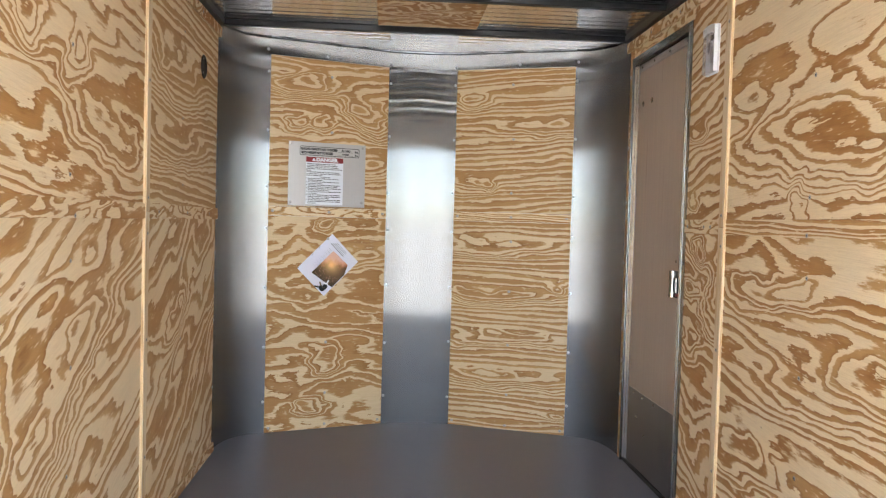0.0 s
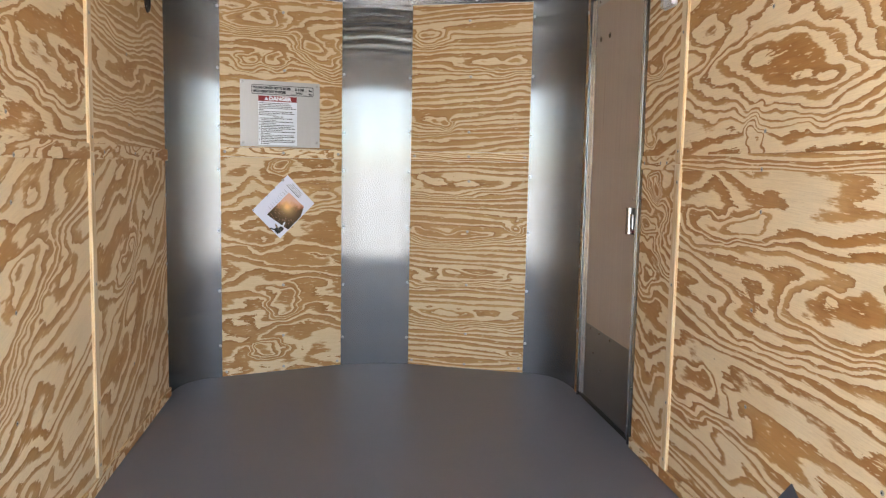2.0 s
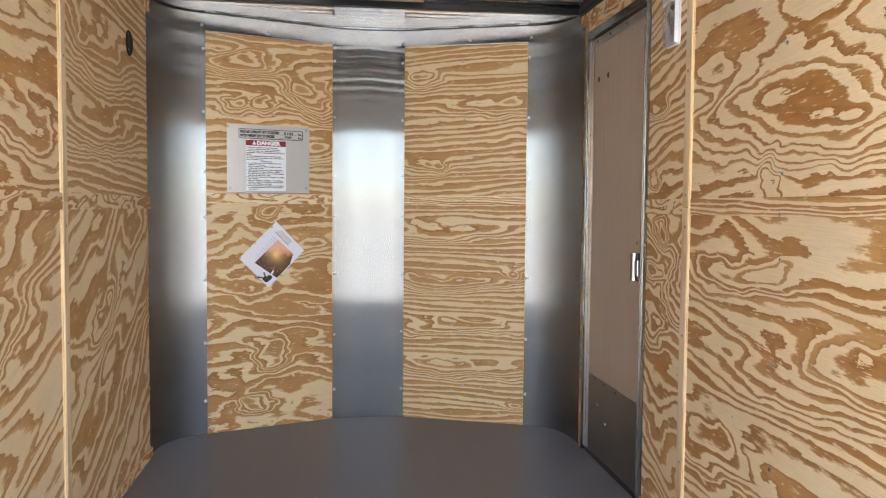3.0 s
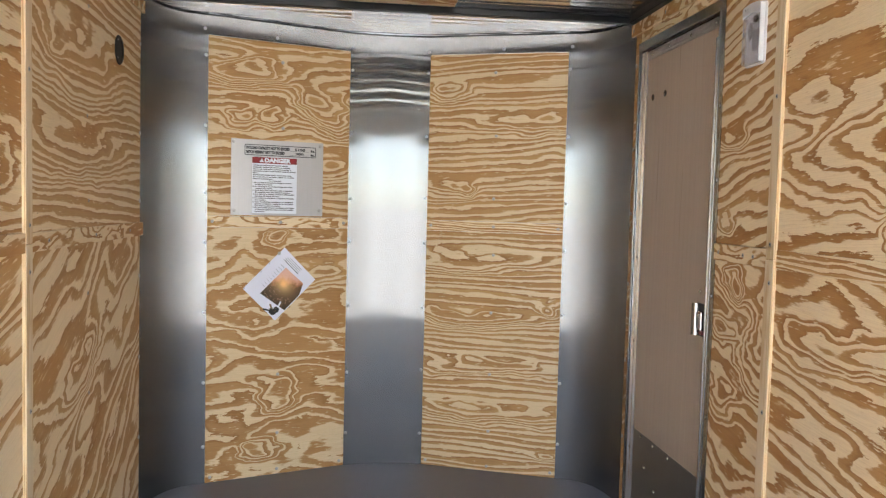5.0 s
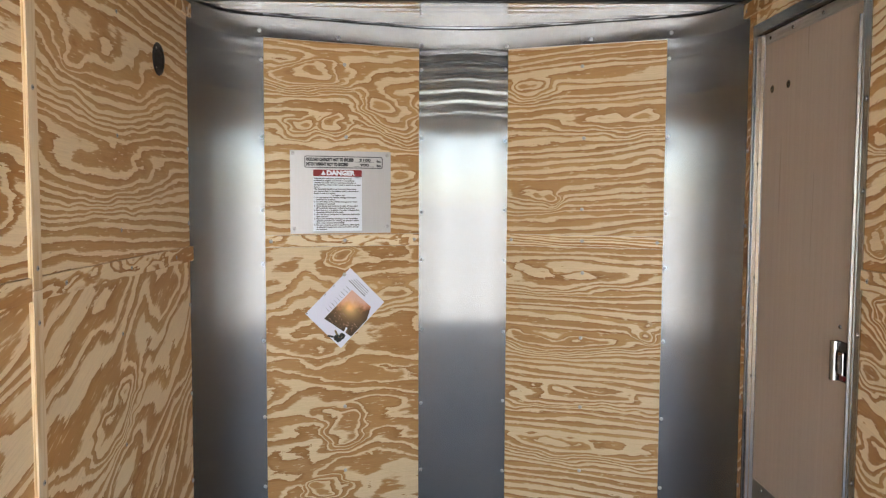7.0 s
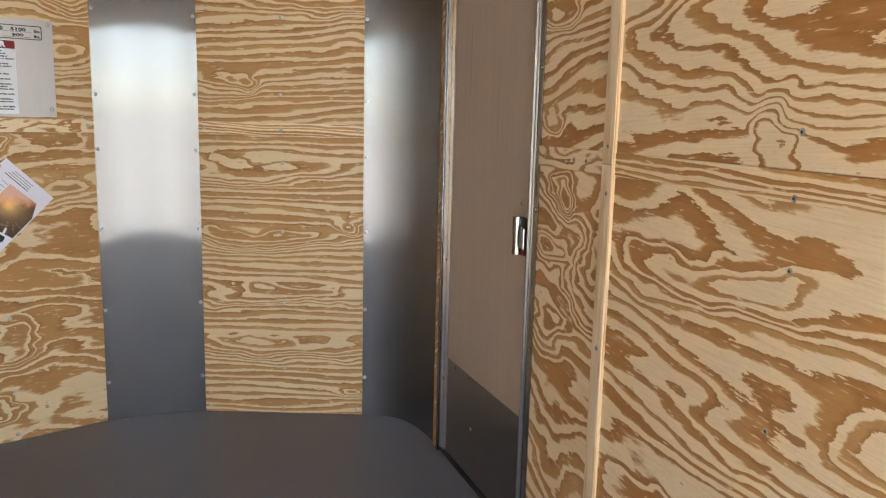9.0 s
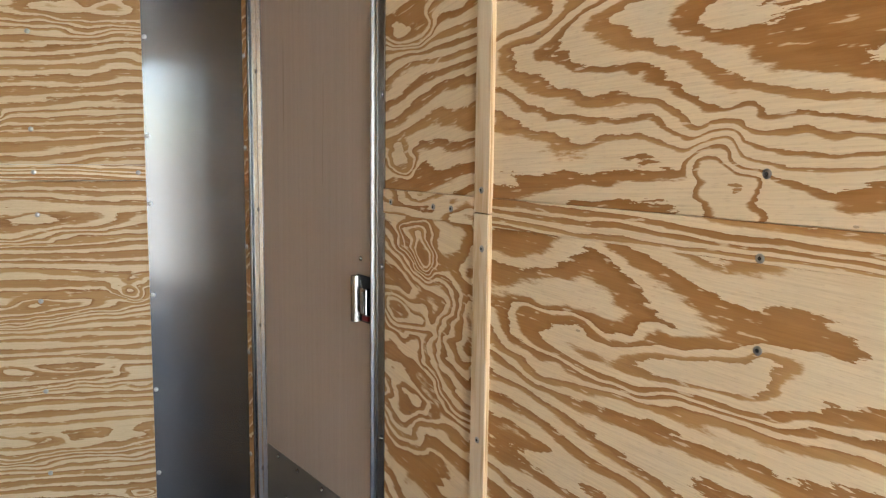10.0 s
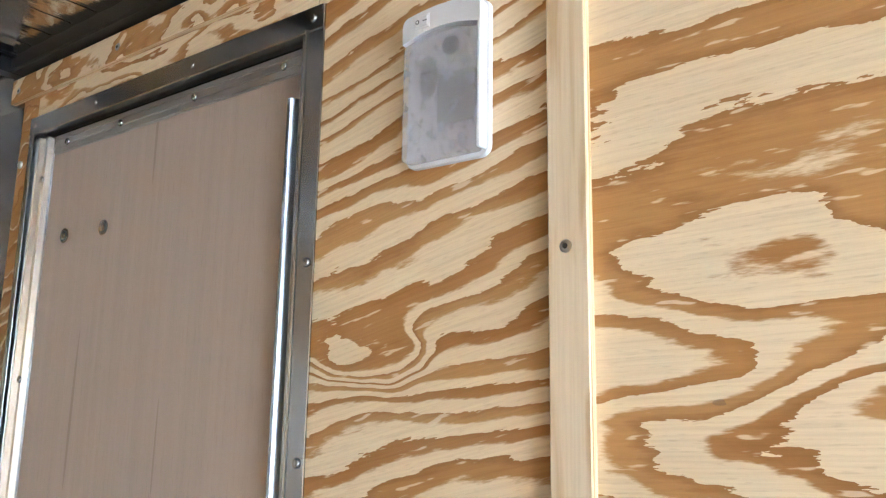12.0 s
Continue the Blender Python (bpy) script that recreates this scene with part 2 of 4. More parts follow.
def brushed(name, color, rough, turns, wave, haze=0.05):
    """Upright-brushed sheet: several narrow glosses fanned out sideways, about the upright axis,
    over the dull haze of the mill finish. turns: (degrees, weight)."""
    g = Graph(name)
    n = g.noise(g.coords((90, 90, 0.5)), 1.0, 3, 0.6)
    s = g.noise(g.coords((2.3, 2.3, 1.1)), 1.0, 3, 0.5)
    r = g.math("ADD", rough - 0.02, g.math("MULTIPLY", g.math("ADD", n, s), 0.02))
    c = g.mix(n, [v * 0.92 for v in color], [v * 1.06 for v in color])
    w = g.noise(g.coords((2.4, 2.4, 3.6), (3, 1, 7)), 1.0, 2, 0.5)
    bump = g.n.new("ShaderNodeBump")
    bump.inputs["Strength"].default_value, bump.inputs["Distance"].default_value = 1.0, 0.01
    g.feed(bump.inputs["Height"], g.math("ADD", g.math("MULTIPLY", w, wave), g.math("MULTIPLY", n, 0.02)))
    tangent = g.n.new("ShaderNodeTangent")
    tangent.direction_type, tangent.axis = "RADIAL", "Z"
    total, shader = 0.0, None
    for degrees, weight in turns:
        b = g.bsdf if shader is None else g.n.new("ShaderNodeBsdfPrincipled")
        b.inputs["Metallic"].default_value, b.inputs["Anisotropic"].default_value = 1.0, 1.0
        g.feed(b.inputs["Roughness"], r)
        g.feed(b.inputs["Base Color"], c)
        g.feed(b.inputs["Tangent"], tangent.outputs[0])
        spin = g.n.new("ShaderNodeVectorRotate")
        spin.rotation_type = "Z_AXIS"
        g.feed(spin.inputs["Vector"], bump.outputs[0])
        spin.inputs["Angle"].default_value = radians(degrees)
        g.feed(b.inputs["Normal"], spin.outputs[0])
        total += weight
        if shader is None:
            shader = b.outputs[0]
        else:
            mix = g.n.new("ShaderNodeMixShader")
            mix.inputs[0].default_value = weight / total
            g.feed(mix.inputs[1], shader)
            g.feed(mix.inputs[2], b.outputs[0])
            shader = mix.outputs[0]
    dull = g.n.new("ShaderNodeBsdfPrincipled")
    dull.inputs["Metallic"].default_value, dull.inputs["Roughness"].default_value = 1.0, 0.62
    g.feed(dull.inputs["Base Color"], g.mix(n, [v * 1.7 for v in color], [v * 2.0 for v in color]))
    g.feed(dull.inputs["Normal"], bump.outputs[0])
    both = g.n.new("ShaderNodeMixShader")
    both.inputs[0].default_value = haze
    g.feed(both.inputs[1], shader)
    g.feed(both.inputs[2], dull.outputs[0])
    g.link(both.outputs[0], g.n["Material Output"].inputs["Surface"])
    return g.m


def paint(name, color, rough=0.5, vary=0.08, bump=0.05, size=30, gloss=0.5):
    g = Graph(name)
    g.bsdf.inputs["Specular IOR Level"].default_value = gloss
    n = g.noise(g.coords((size, size, size)), 1.0, 3, 0.6)
    g.link(g.mix(n, [c * (1 - vary) for c in color], [min(1, c * (1 + vary)) for c in color]), g.bsdf.inputs["Base Color"])
    g.bsdf.inputs["Roughness"].default_value = rough
    if bump:
        g.bump(n, bump, 0.001)
    return g.m


FAN = ((0, 0.20), (-9, 0.15), (9, 0.15), (-19, 0.11), (19, 0.11), (-31, 0.085), (31, 0.085), (-46, 0.055), (46, 0.055))
ALUMINIUM = brushed("brushed_aluminium", (0.27, 0.278, 0.288), 0.18, FAN, 0.06)
CENTRE_METAL = brushed("brushed_centre_aluminium", (0.28, 0.288, 0.297), 0.13, FAN, 0.06)
BAND_METAL = brushed("band_aluminium", (0.41, 0.416, 0.424), 0.22, FAN, 0.05)
ROOF_METAL = metal("roof_sheet_metal", (0.66, 0.66, 0.66), 0.12, 0.06, (2, 70, 70), 0.10, 0.03)
FRAME_METAL = metal("galvanised_door_frame", (0.28, 0.28, 0.275), 0.22, 0.10, (30, 30, 6), 0.06)
TRIM_METAL = metal("bright_door_trim", (0.74, 0.79, 0.86), 0.20, 0.06, (60, 60, 2), 0.03)
LATCH_TRIM_METAL = metal("folded_latch_trim", (0.36, 0.40, 0.46), 0.22, 0.06, (60, 60, 2), 0.03)
TOP_TRIM_METAL = metal("ribbed_top_trim", (0.46, 0.45, 0.44), 0.42, 0.10, (60, 2, 300), 0.05)
KICK_METAL = metal("dull_kick_plate", (0.25, 0.25, 0.25), 0.46, 0.14, (8, 8, 8), 0.05)
LATCH_METAL = metal("latch_chrome", (0.30, 0.295, 0.285), 0.24, 0.04, (20, 20, 20))
CHROME = metal("chrome", (0.55, 0.545, 0.53), 0.14, 0.03, (20, 20, 20))
SCREW_METAL = metal("zinc_screw", (0.43, 0.43, 0.425), 0.34, 0.1, (200, 200, 200))
PLATE_METAL = metal("sign_plate_aluminium", (0.52, 0.52, 0.53), 0.50, 0.1, (120, 4, 4), 0.03)
BLACK_STEEL = paint("black_painted_steel", (0.006, 0.006, 0.007), 0.30, 0.2, 0.06, 60, 0.22)
BLACK_PLASTIC = paint("black_plastic", (0.010, 0.010, 0.010), 0.6)
DARK_GAP = paint("dark_gap_fill", (0.02, 0.02, 0.02), 0.7)
CAULK = paint("black_caulk", (0.012, 0.011, 0.01), 0.75, 0.3, 0.5, 90)
WHITE_PLASTIC = paint("white_lamp_plastic", (0.70, 0.71, 0.74), 0.28, 0.02, 0.0)
PAPER = paint("glossy_white_paper", (0.76, 0.77, 0.89), 0.28, 0.03, 0.0, 8)
LABEL_WHITE = paint("white_label", (0.76, 0.80, 0.87), 0.4, 0.02, 0.0)
LABEL_RED = paint("red_label", (0.23, 0.009, 0.014), 0.4, 0.05, 0.0)
INK = paint("black_ink", (0.02, 0.02, 0.025), 0.5, 0.05, 0.0)
GREY_INK = paint("grey_ink", (0.30, 0.31, 0.36), 0.5, 0.05, 0.0)
RECESS_SHADE = paint("recess_shade_paint", (0.03, 0.03, 0.03), 0.6)
SHELL = paint("trailer_outer_skin", (0.75, 0.75, 0.74), 0.35, 0.03, 0.0)
EDGE = ply_edge("plywood_edge")


def floor_paint():
    g = Graph("grey_floor_paint")
    n = g.noise(g.coords((3, 3, 3)), 1.0, 4, 0.55)
    fine = g.noise(g.coords((6, 120, 6)), 1.0, 3, 0.6)
    c = g.ramp(n, [(0.3, (0.145, 0.155, 0.188)), (0.7, (0.170, 0.180, 0.216))])
    scuff = g.noise(g.coords((14, 60, 5), (4, 2, 0)), 1.0, 3, 0.6)
    c = g.mix(g.math("MULTIPLY", g.math("GREATER_THAN", scuff, 0.74), 0.25), c, (0.26, 0.25, 0.24))
    g.link(c, g.bsdf.inputs["Base Color"])
    g.feed(g.bsdf.inputs["Roughness"], g.math("ADD", 0.33, g.math("MULTIPLY", n, 0.16)))
    g.bump(g.math("ADD", fine, n), 0.12, 0.001)
    return g.m


def luan():
    """Pinkish-brown luan door skin with faint upright figure and a few dark streaks."""
    g = Graph("luan_door_skin")
    a = g.noise(g.coords((1, 55, 1.1)), 1.0, 4, 0.6)
    b = g.noise(g.coords((1, 5, 0.5), (2, 3, 1)), 1.0, 2, 0.5)
    c = g.ramp(a, [(0.25, (0.415, 0.340, 0.278)), (0.75, (0.485, 0.402, 0.333))])
    c = g.mix(g.math("MULTIPLY", b, 0.5), c, (0.455, 0.366, 0.304))
    s = g.noise(g.coords((1, 34, 0.9), (9, 4, 2)), 1.0, 2, 0.4)
    c = g.mix(g.math("MULTIPLY", g.math("GREATER_THAN", s, 0.73), 0.35), c, (0.20, 0.135, 0.10))
    pores = g.noise(g.coords((1, 500, 22)), 1.0, 1, 0.5)
    c = g.mix(g.math("MULTIPLY", g.math("GREATER_THAN", pores, 0.66), 0.15), c, (0.22, 0.15, 0.11))
    g.link(c, g.bsdf.inputs["Base Color"])
    g.bsdf.inputs["Roughness"].default_value = 0.5
    g.bump(a, 0.12, 0.0006)
    return g.m


def ground_gravel():
    g = Graph("pale_gravel_ground")
    n = g.noise(g.coords((0.5, 0.5, 0.5)), 1.0, 5, 0.6)
    f = g.noise(g.coords((40, 40, 40)), 1.0, 2, 0.6)
    c = g.mix(0.4, g.ramp(n, [(0.3, (0.50, 0.49, 0.47)), (0.7, (0.62, 0.61, 0.585))]), g.ramp(f, [(0.3, (0.42, 0.41, 0.39)), (0.7, (0.68, 0.67, 0.65))]))
    g.link(c, g.bsdf.inputs["Base Color"])
    g.bsdf.inputs["Roughness"].default_value = 0.9
    g.bump(f, 0.6, 0.01)
    return g.m


def photo():
    """A sunset over dark trees: bright glow, orange sky, dark ground."""
    g = Graph("sunset_photo")
    tc = g.n.new("ShaderNodeTexCoord").outputs["Object"]
    sep = g.n.new("ShaderNodeSeparateXYZ")
    g.feed(sep.inputs[0], tc)
    n = g.noise(g.coords((40, 40, 40)), 1.0, 4, 0.6)
    twigs = g.noise(g.coords((150, 60, 1), turn=(0, 0, 30)), 1.0, 3, 0.6)
    h = g.math("ADD", g.math("MULTIPLY", sep.outputs[1], 7.0), g.math("MULTIPLY", g.math("SUBTRACT", n, 0.5), 0.8))
    h = g.math("ADD", h, g.math("MULTIPLY", sep.outputs[0], 8.5))
    c = g.ramp(g.math("ADD", h, 0.56), [(0.15, (0.012, 0.011, 0.013)), (0.45, (0.028, 0.014, 0.014)), (0.58, (0.24, 0.085, 0.05)), (0.75, (0.60, 0.28, 0.20)), (1.0, (0.70, 0.43, 0.40))])
    r = g.math("ADD", g.math("POWER", g.math("MULTIPLY", g.math("SUBTRACT", sep.outputs[0], 0.014), 40), 2), g.math("POWER", g.math("MULTIPLY", g.math("ADD", sep.outputs[1], 0.014), 34), 2))
    c = g.mix(g.math("DIVIDE", 0.95, g.math("ADD", r, 1.0)), c, (1.0, 0.60, 0.24))
    left = g.math("LESS_THAN", sep.outputs[0], -0.012)
    c = g.mix(g.math("MULTIPLY", left, g.math("GREATER_THAN", twigs, 0.60)), c, (0.34, 0.20, 0.13))
    g.link(c, g.bsdf.inputs["Base Color"])
    g.bsdf.inputs["Roughness"].default_value = 0.25
    return g.m


FLOOR_PAINT, LUAN, GRAVEL, PHOTO = floor_paint(), luan(), ground_gravel(), photo()

# ---- nose outline ----
def bezier(a, b, c, d, n):
    return [tuple((1 - s) ** 3 * p + 3 * (1 - s) ** 2 * s * q + 3 * (1 - s) * s * s * r + s ** 3 * t for p, q, r, t in zip(a, b, c, d))
            for s in (k / n for k in range(n + 1))]


run = Vector((INN - OUT, Y_INN - Y_OUT)).normalized()         # along a nose panel, inwards
PANEL = math.hypot(OUT - INN, Y_INN - Y_OUT)
# the metal meets the panels with a slight crease
right_corner = bezier((XR + 0.013, NOSE - 0.03), (XR + 0.013, NOSE + 0.26), (NX + OUT + 0.13, Y_OUT - 0.13 * math.tan(radians(12))), (NX + OUT, Y_OUT), 22)
centre = bezier((NX + INN, Y_INN), (NX + INN * 0.35, Y_INN + 0.028), (NX - INN * 0.35, Y_INN + 0.028), (NX - INN, Y_INN), 18)
left_corner = bezier((NX - OUT, Y_OUT), (NX - OUT - 0.13, Y_OUT - 0.13 * math.tan(radians(12))), (XL - 0.013, NOSE + 0.26), (XL - 0.013, NOSE - 0.03), 22)
nose_line = right_corner + centre + left_corner


def moved(line, d):
    """The line shifted outwards (to its right-hand side when run from right to left) by d."""
    out = []
    for i, (x, y) in enumerate(line):
        a, b = line[max(i - 1, 0)], line[min(i + 1, len(line) - 1)]
        v = Vector((b[0] - a[0], b[1] - a[1])).normalized()
        out.append((x + v.y * d, y - v.x * d))
    return out


# ---- setting ----
bm = bmesh.new()
add_box(bm, -400, 400, -400, 400, GROUND - 0.3, GROUND)
tagged(part("ground", bm, GRAVEL), "pale gravel yard around the trailer", "ground", kind="structure")

floor_line = [(XL - 0.02, REAR), (XR + 0.02, REAR)] + moved(nose_line, 0.004)
bm = add_prism(bmesh.new(), floor_line, -0.06, 0.0)
tagged(part("floor", bm, FLOOR_PAINT), "smooth grey painted trailer floor", "floor", kind="structure")

# side walls: an outer skin, with the plywood hung on it
DOOR_Y0, DOOR_Y1, DOOR_Z = 3.277, 4.052, 1.984
LEAF_X = XR + 0.014
bm = box(XL - 0.075, XL - 0.022, REAR, NOSE + 0.03, -0.06, ROOF + 0.06)
wall_left = tagged(part("wall_left", bm, SHELL), "trailer side wall lined with pine plywood sheets", "wall", kind="structure")
bm = box(XR + 0.022, XR + 0.075, REAR, DOOR_Y0 + 0.02, -0.06, ROOF + 0.06)
add_box(bm, XR + 0.022, XR + 0.075, DOOR_Y1 - 0.02, NOSE + 0.03, -0.06, ROOF + 0.06)
add_box(bm, XR + 0.022, XR + 0.075, DOOR_Y0 + 0.02, DOOR_Y1 - 0.02, DOOR_Z - 0.02, ROOF + 0.06)
wall_right = tagged(part("wall_right", bm, SHELL), "trailer side wall lined with pine plywood, with a side door", "wall", kind="structure")

SHEET = 0.018
BATTEN = 0.0115               # depth of the upright battens
HONEY = (0.87, 0.83, 0.77)      # tint over the nose sheets, yellower and darker
PLY = {
    "right_low": plywood("pine_plywood_a", 2.3, 1.0, 4.6, 7.0, 17.0, -3, ((-0.85, 0.37, 0.30, 0.055, 2.6, 4), (-0.55, 0.10, 0.42, 0.07, 2.4, 4), (-1.0, -0.2, 0.3, 0.09, 3.0, 0), (-0.2, 0.2, 0.3, 0.08, 3.0, 0)), 0.3, 0.58),
    "right_high": plywood("pine_plywood_b", 7.9, 1.2, 4.6, 3.6, 6.0, 3, ((-0.62, -0.20, 0.50, 0.16, 4.6, 0), (-0.707, -0.363, 0.045, 0.07, -1.6, 0), (-1.10, -0.04, 0.14, 0.05, 1.4, 0), (-0.50, 0.06, 0.24, 0.08, 1.8, 0), (-0.28, -0.30, 0.26, 0.08, 2.2, 0)), 0.14, 0.60),
    "left_low": plywood("pine_plywood_c", 4.6, 1.3, 3.6, 8.0, 12.0, 20, ((0.7, 0.2, 0.25, 0.10, 3.5, 25), (0.3, -0.1, 0.3, 0.12, 4.0, 25)), 0.45, 0.54, 0.45, 0.25),
    "left_high": plywood("pine_plywood_d", 11.2, 1.3, 4.2, 6.5, 13.0, -4, ((0.33, -0.04, 0.10, 0.07, 3.0, 0), (0.62, -0.07, 0.10, 0.06, 2.2, 60), (0.9, -0.25, 0.35, 0.08, 2.5, -10)), 0.3, 0.56),
    "left_front_high": plywood("pine_plywood_e", 5.4, 0.8, 2.4, 2.0, 30.0, -2, ((-0.16, 0.05, 0.42, 0.13, 3.6, 0), (-0.33, 0.078, 0.05, 0.03, 1.4, 0), (-0.20, -0.21, 0.46, 0.09, 3.4, 0)), 0.5, 0.50, 0.35, 0.4),
    "left_front_low": plywood("pine_plywood_f", 9.3, 1.7, 3.4, 7.0, 12.0, 30, ((-0.1, 0.15, 0.2, 0.09, 3.0, 30),), 0.4, 0.52, 0.4, 0.3),
    "door_high": plywood("pine_plywood_g", 6.1, 1.5, 4.6, 5.0, 27.0, 14, ((-0.055, -0.107, 0.085, 0.042, 2.4, 0), (-0.081, -0.367, 0.06, 0.035, 1.8, 0)), 0.3, 0.56),
    "door_low": plywood("pine_plywood_h", 3.7, 2.2, 4.0, 7.0, 15.0, -10, ((-0.042, 0.478, 0.07, 0.055, 4.2, 10), (0.11, 0.27, 0.08, 0.13, 3.4, 0), (-0.09, 0.33, 0.09, 0.05, 2.8, 0), (-0.09, 0.12, 0.09, 0.07, 2.5, 20))),
    "nose_a_high": plywood("pine_plywood_i", 8.8, 1.6, 4.4, 3.5, 24.0, 0, ((-0.16, 0.258, 0.20, 0.055, 4.6, 0), (-0.17, 0.045, 0.09, 0.045, 3.2, 0), (-0.02, 0.052, 0.05, 0.04, 2.6, 0), (0.22, 0.10, 0.16, 0.10, 4.5, -30), (0.20, -0.18, 0.15, 0.06, 2.5, 0)), 0.25, 0.50, 0.5, 0.35, HONEY),
    "nose_a_low": plywood("pine_plywood_j", 1.4, 2.1, 4.6, 6.0, 10.0, 0, ((-0.024, 0.55, 0.05, 0.05, 2.6, 0), (0.0, -0.19, 0.09, 0.10, 2.6, 0), (-0.074, -0.458, 0.11, 0.045, 3.4, 0), (0.15, 0.35, 0.18, 0.06, 2.4, 0), (-0.12, 0.15, 0.14, 0.07, 2.4, 0)), 0.25, 0.42, 0.55, 0.25, HONEY),
    "nose_b_high": plywood("pine_plywood_k", 10.7, 1.2, 5.0, 4.0, 32.0, 3, ((-0.24, 0.216, 0.10, 0.05, 2.6, 0), (-0.151, -0.256, 0.05, 0.04, 1.5, 0), (-0.22, -0.26, 0.12, 0.05, 1.8, 0), (0.16, 0.06, 0.25, 0.05, 2.4, 0)), 0.25, 0.50, 0.5, 0.35, HONEY),
    "nose_b_low": plywood("pine_plywood_l", 12.6, 0.9, 4.6, 3.5, 34.0, 0, ((-0.1, 0.44, 0.36, 0.045, 2.6, 0), (-0.1, 0.16, 0.30, 0.045, 3.0, 0), (0.282, 0.213, 0.04, 0.035, 2.4, 0), (0.0, -0.08, 0.36, 0.035, 2.2, 0), (0.0, -0.30, 0.4, 0.045, 2.6, 0), (0.28, -0.50, 0.05, 0.03, 2.0, 0)), 0.25, 0.50, 0.55, 0.35, HONEY),
    "strip": plywood("pine_strip_a", 13.5, 3.0, 10.0, 6.0, 0.0, 8, (), 0.4, 0.55),
    "strip_lines": plywood("pine_strip_c", 17.7, 1.6, 6.0, 5.0, 80.0, -1, (), 0.3, 0.5),
    "strip_top": plywood("pine_strip_d", 23.7, 4.4, 8.0, 6.0, 2.0, 14, (), 0.4),
    "strip_side": plywood("pine_strip_e", 19.2, 6.0, 5.0, 5.0, 30.0, 30, (), 0.1, 0.16, 0.9),
    "strip_up": pale_batten("pine_batten"),
    "roof": plywood("pine_roof_board", 16.4, 3.6, 6.0, 6.0, 0.0, 0, ((0.05, 0.0, 0.12, 0.06, 3.5, 0),), 0.5),
}


def sheet(parent, side, y0, y1, z0, z1, ply, thick=SHEET, proud=0.0, name="plywood_sheet"):
    """A board on a side wall; side -1 or 1. Local x runs along the wall, z up, centred."""
    ax, az = 0.5 * (y1 - y0), 0.5 * (z1 - z0)
    bm = box(-ax, ax, 0, thick, -az, az, 0.0012)
    if ax > 10 * az:
        for k in range(1, int(ax * 8)):
            cut = -ax + 2 * ax * k / int(ax * 8)
            bmesh.ops.bisect_plane(bm, geom=bm.verts[:] + bm.edges[:] + bm.faces[:], plane_co=(cut, 0, 0), plane_no=(1, 0, 0))
    me = to_mesh(name, bm, PLY[ply])
    me.materials.append(EDGE)
    for poly in me.polygons:
        if abs(poly.normal.y) < 0.5:
            poly.material_index = 1
    face = (XL if side < 0 else XR) - side * proud
    m = pose(face, 0.5 * (y0 + y1), 0.5 * (z0 + z1), 0, 0, 90 if side < 0 else -90)
    return part(name, me, None, parent, m=m)


G = 0.0015
BR0, BR1 = 2.903, 2.946        # upright batten on the right wall
BL0, BL1 = 2.980, 3.022        # upright batten on the left wall
# right wall sheets
sheet(wall_right, 1, 0.48, BR0 + 0.02, G, SEAM - G, "right_low")
sheet(wall_right, 1, 0.48, BR0 + 0.02, SEAM, CEIL - 0.002, "right_high")
sheet(wall_right, 1, REAR, 0.48 - G, G, SEAM - G, "left_low")
sheet(wall_right, 1, REAR, 0.48 - G, SEAM, CEIL - 0.002, "left_high")
sheet(wall_right, 1, BR0 + 0.02 + G, DOOR_Y0 + 0.015, G, SEAM - G, "door_low")
sheet(wall_right, 1, BR0 + 0.02 + G, DOOR_Y0 + 0.015, SEAM, CEIL - 0.002, "door_high")
sheet(wall_right, 1, DOOR_Y0 + 0.015 + G, DOOR_Y1 - 0.015, DOOR_Z - 0.015, CEIL - 0.002, "strip")
sheet(wall_right, 1, DOOR_Y1 - 0.015 + G, NOSE - 0.004, G, CEIL - 0.002, "strip_side")
# left wall sheets
sheet(wall_left, -1, 0.53, BL0 + 0.02, G, SEAM - G, "left_low")
sheet(wall_left, -1, 0.53, BL0 + 0.02, SEAM, CEIL - 0.002, "left_high")
sheet(wall_left, -1, REAR, 0.53 - G, G, SEAM - G, "right_low")
sheet(wall_left, -1, REAR, 0.53 - G, SEAM, CEIL - 0.002, "right_high")
sheet(wall_left, -1, BL0 + 0.02 + G, 4.128, G, SEAM - G, "left_front_low")
sheet(wall_left, -1, BL0 + 0.02 + G, 4.128, SEAM, CEIL - 0.002, "left_front_high")
# strips over the joints
T = 0.010
sheet(wall_right, 1, BR1 + G, DOOR_Y0 - 0.004, 1.142, SEAM, "strip", T, T, "joint_strip")
sheet(wall_right, 1, REAR, BR0 - G, 1.142, SEAM, "strip_lines", 0.004, 0.004, "joint_strip")
sheet(wall_left, -1, BL1 + G, 4.140, 1.142, SEAM, "strip", T, T, "joint_strip")
sheet(wall_left, -1, REAR, BL0 - G, 1.142, SEAM, "strip", T, T, "joint_strip")
sheet(wall_right, 1, REAR, 4.128, 2.026, CEIL - 0.003, "strip_top", 0.012, 0.012, "top_strip")
sheet(wall_left, -1, REAR, 4.150, 2.026, CEIL - 0.003, "strip_top", 0.012, 0.012, "top_strip")
sheet(wall_right, 1, REAR, DOOR_Y0 - 0.004, 0.002, 0.045, "strip", 0.012, 0.012, "base_strip")
sheet(wall_left, -1, REAR, 4.128, 0.002, 0.045, "strip", 0.012, 0.012, "base_strip")
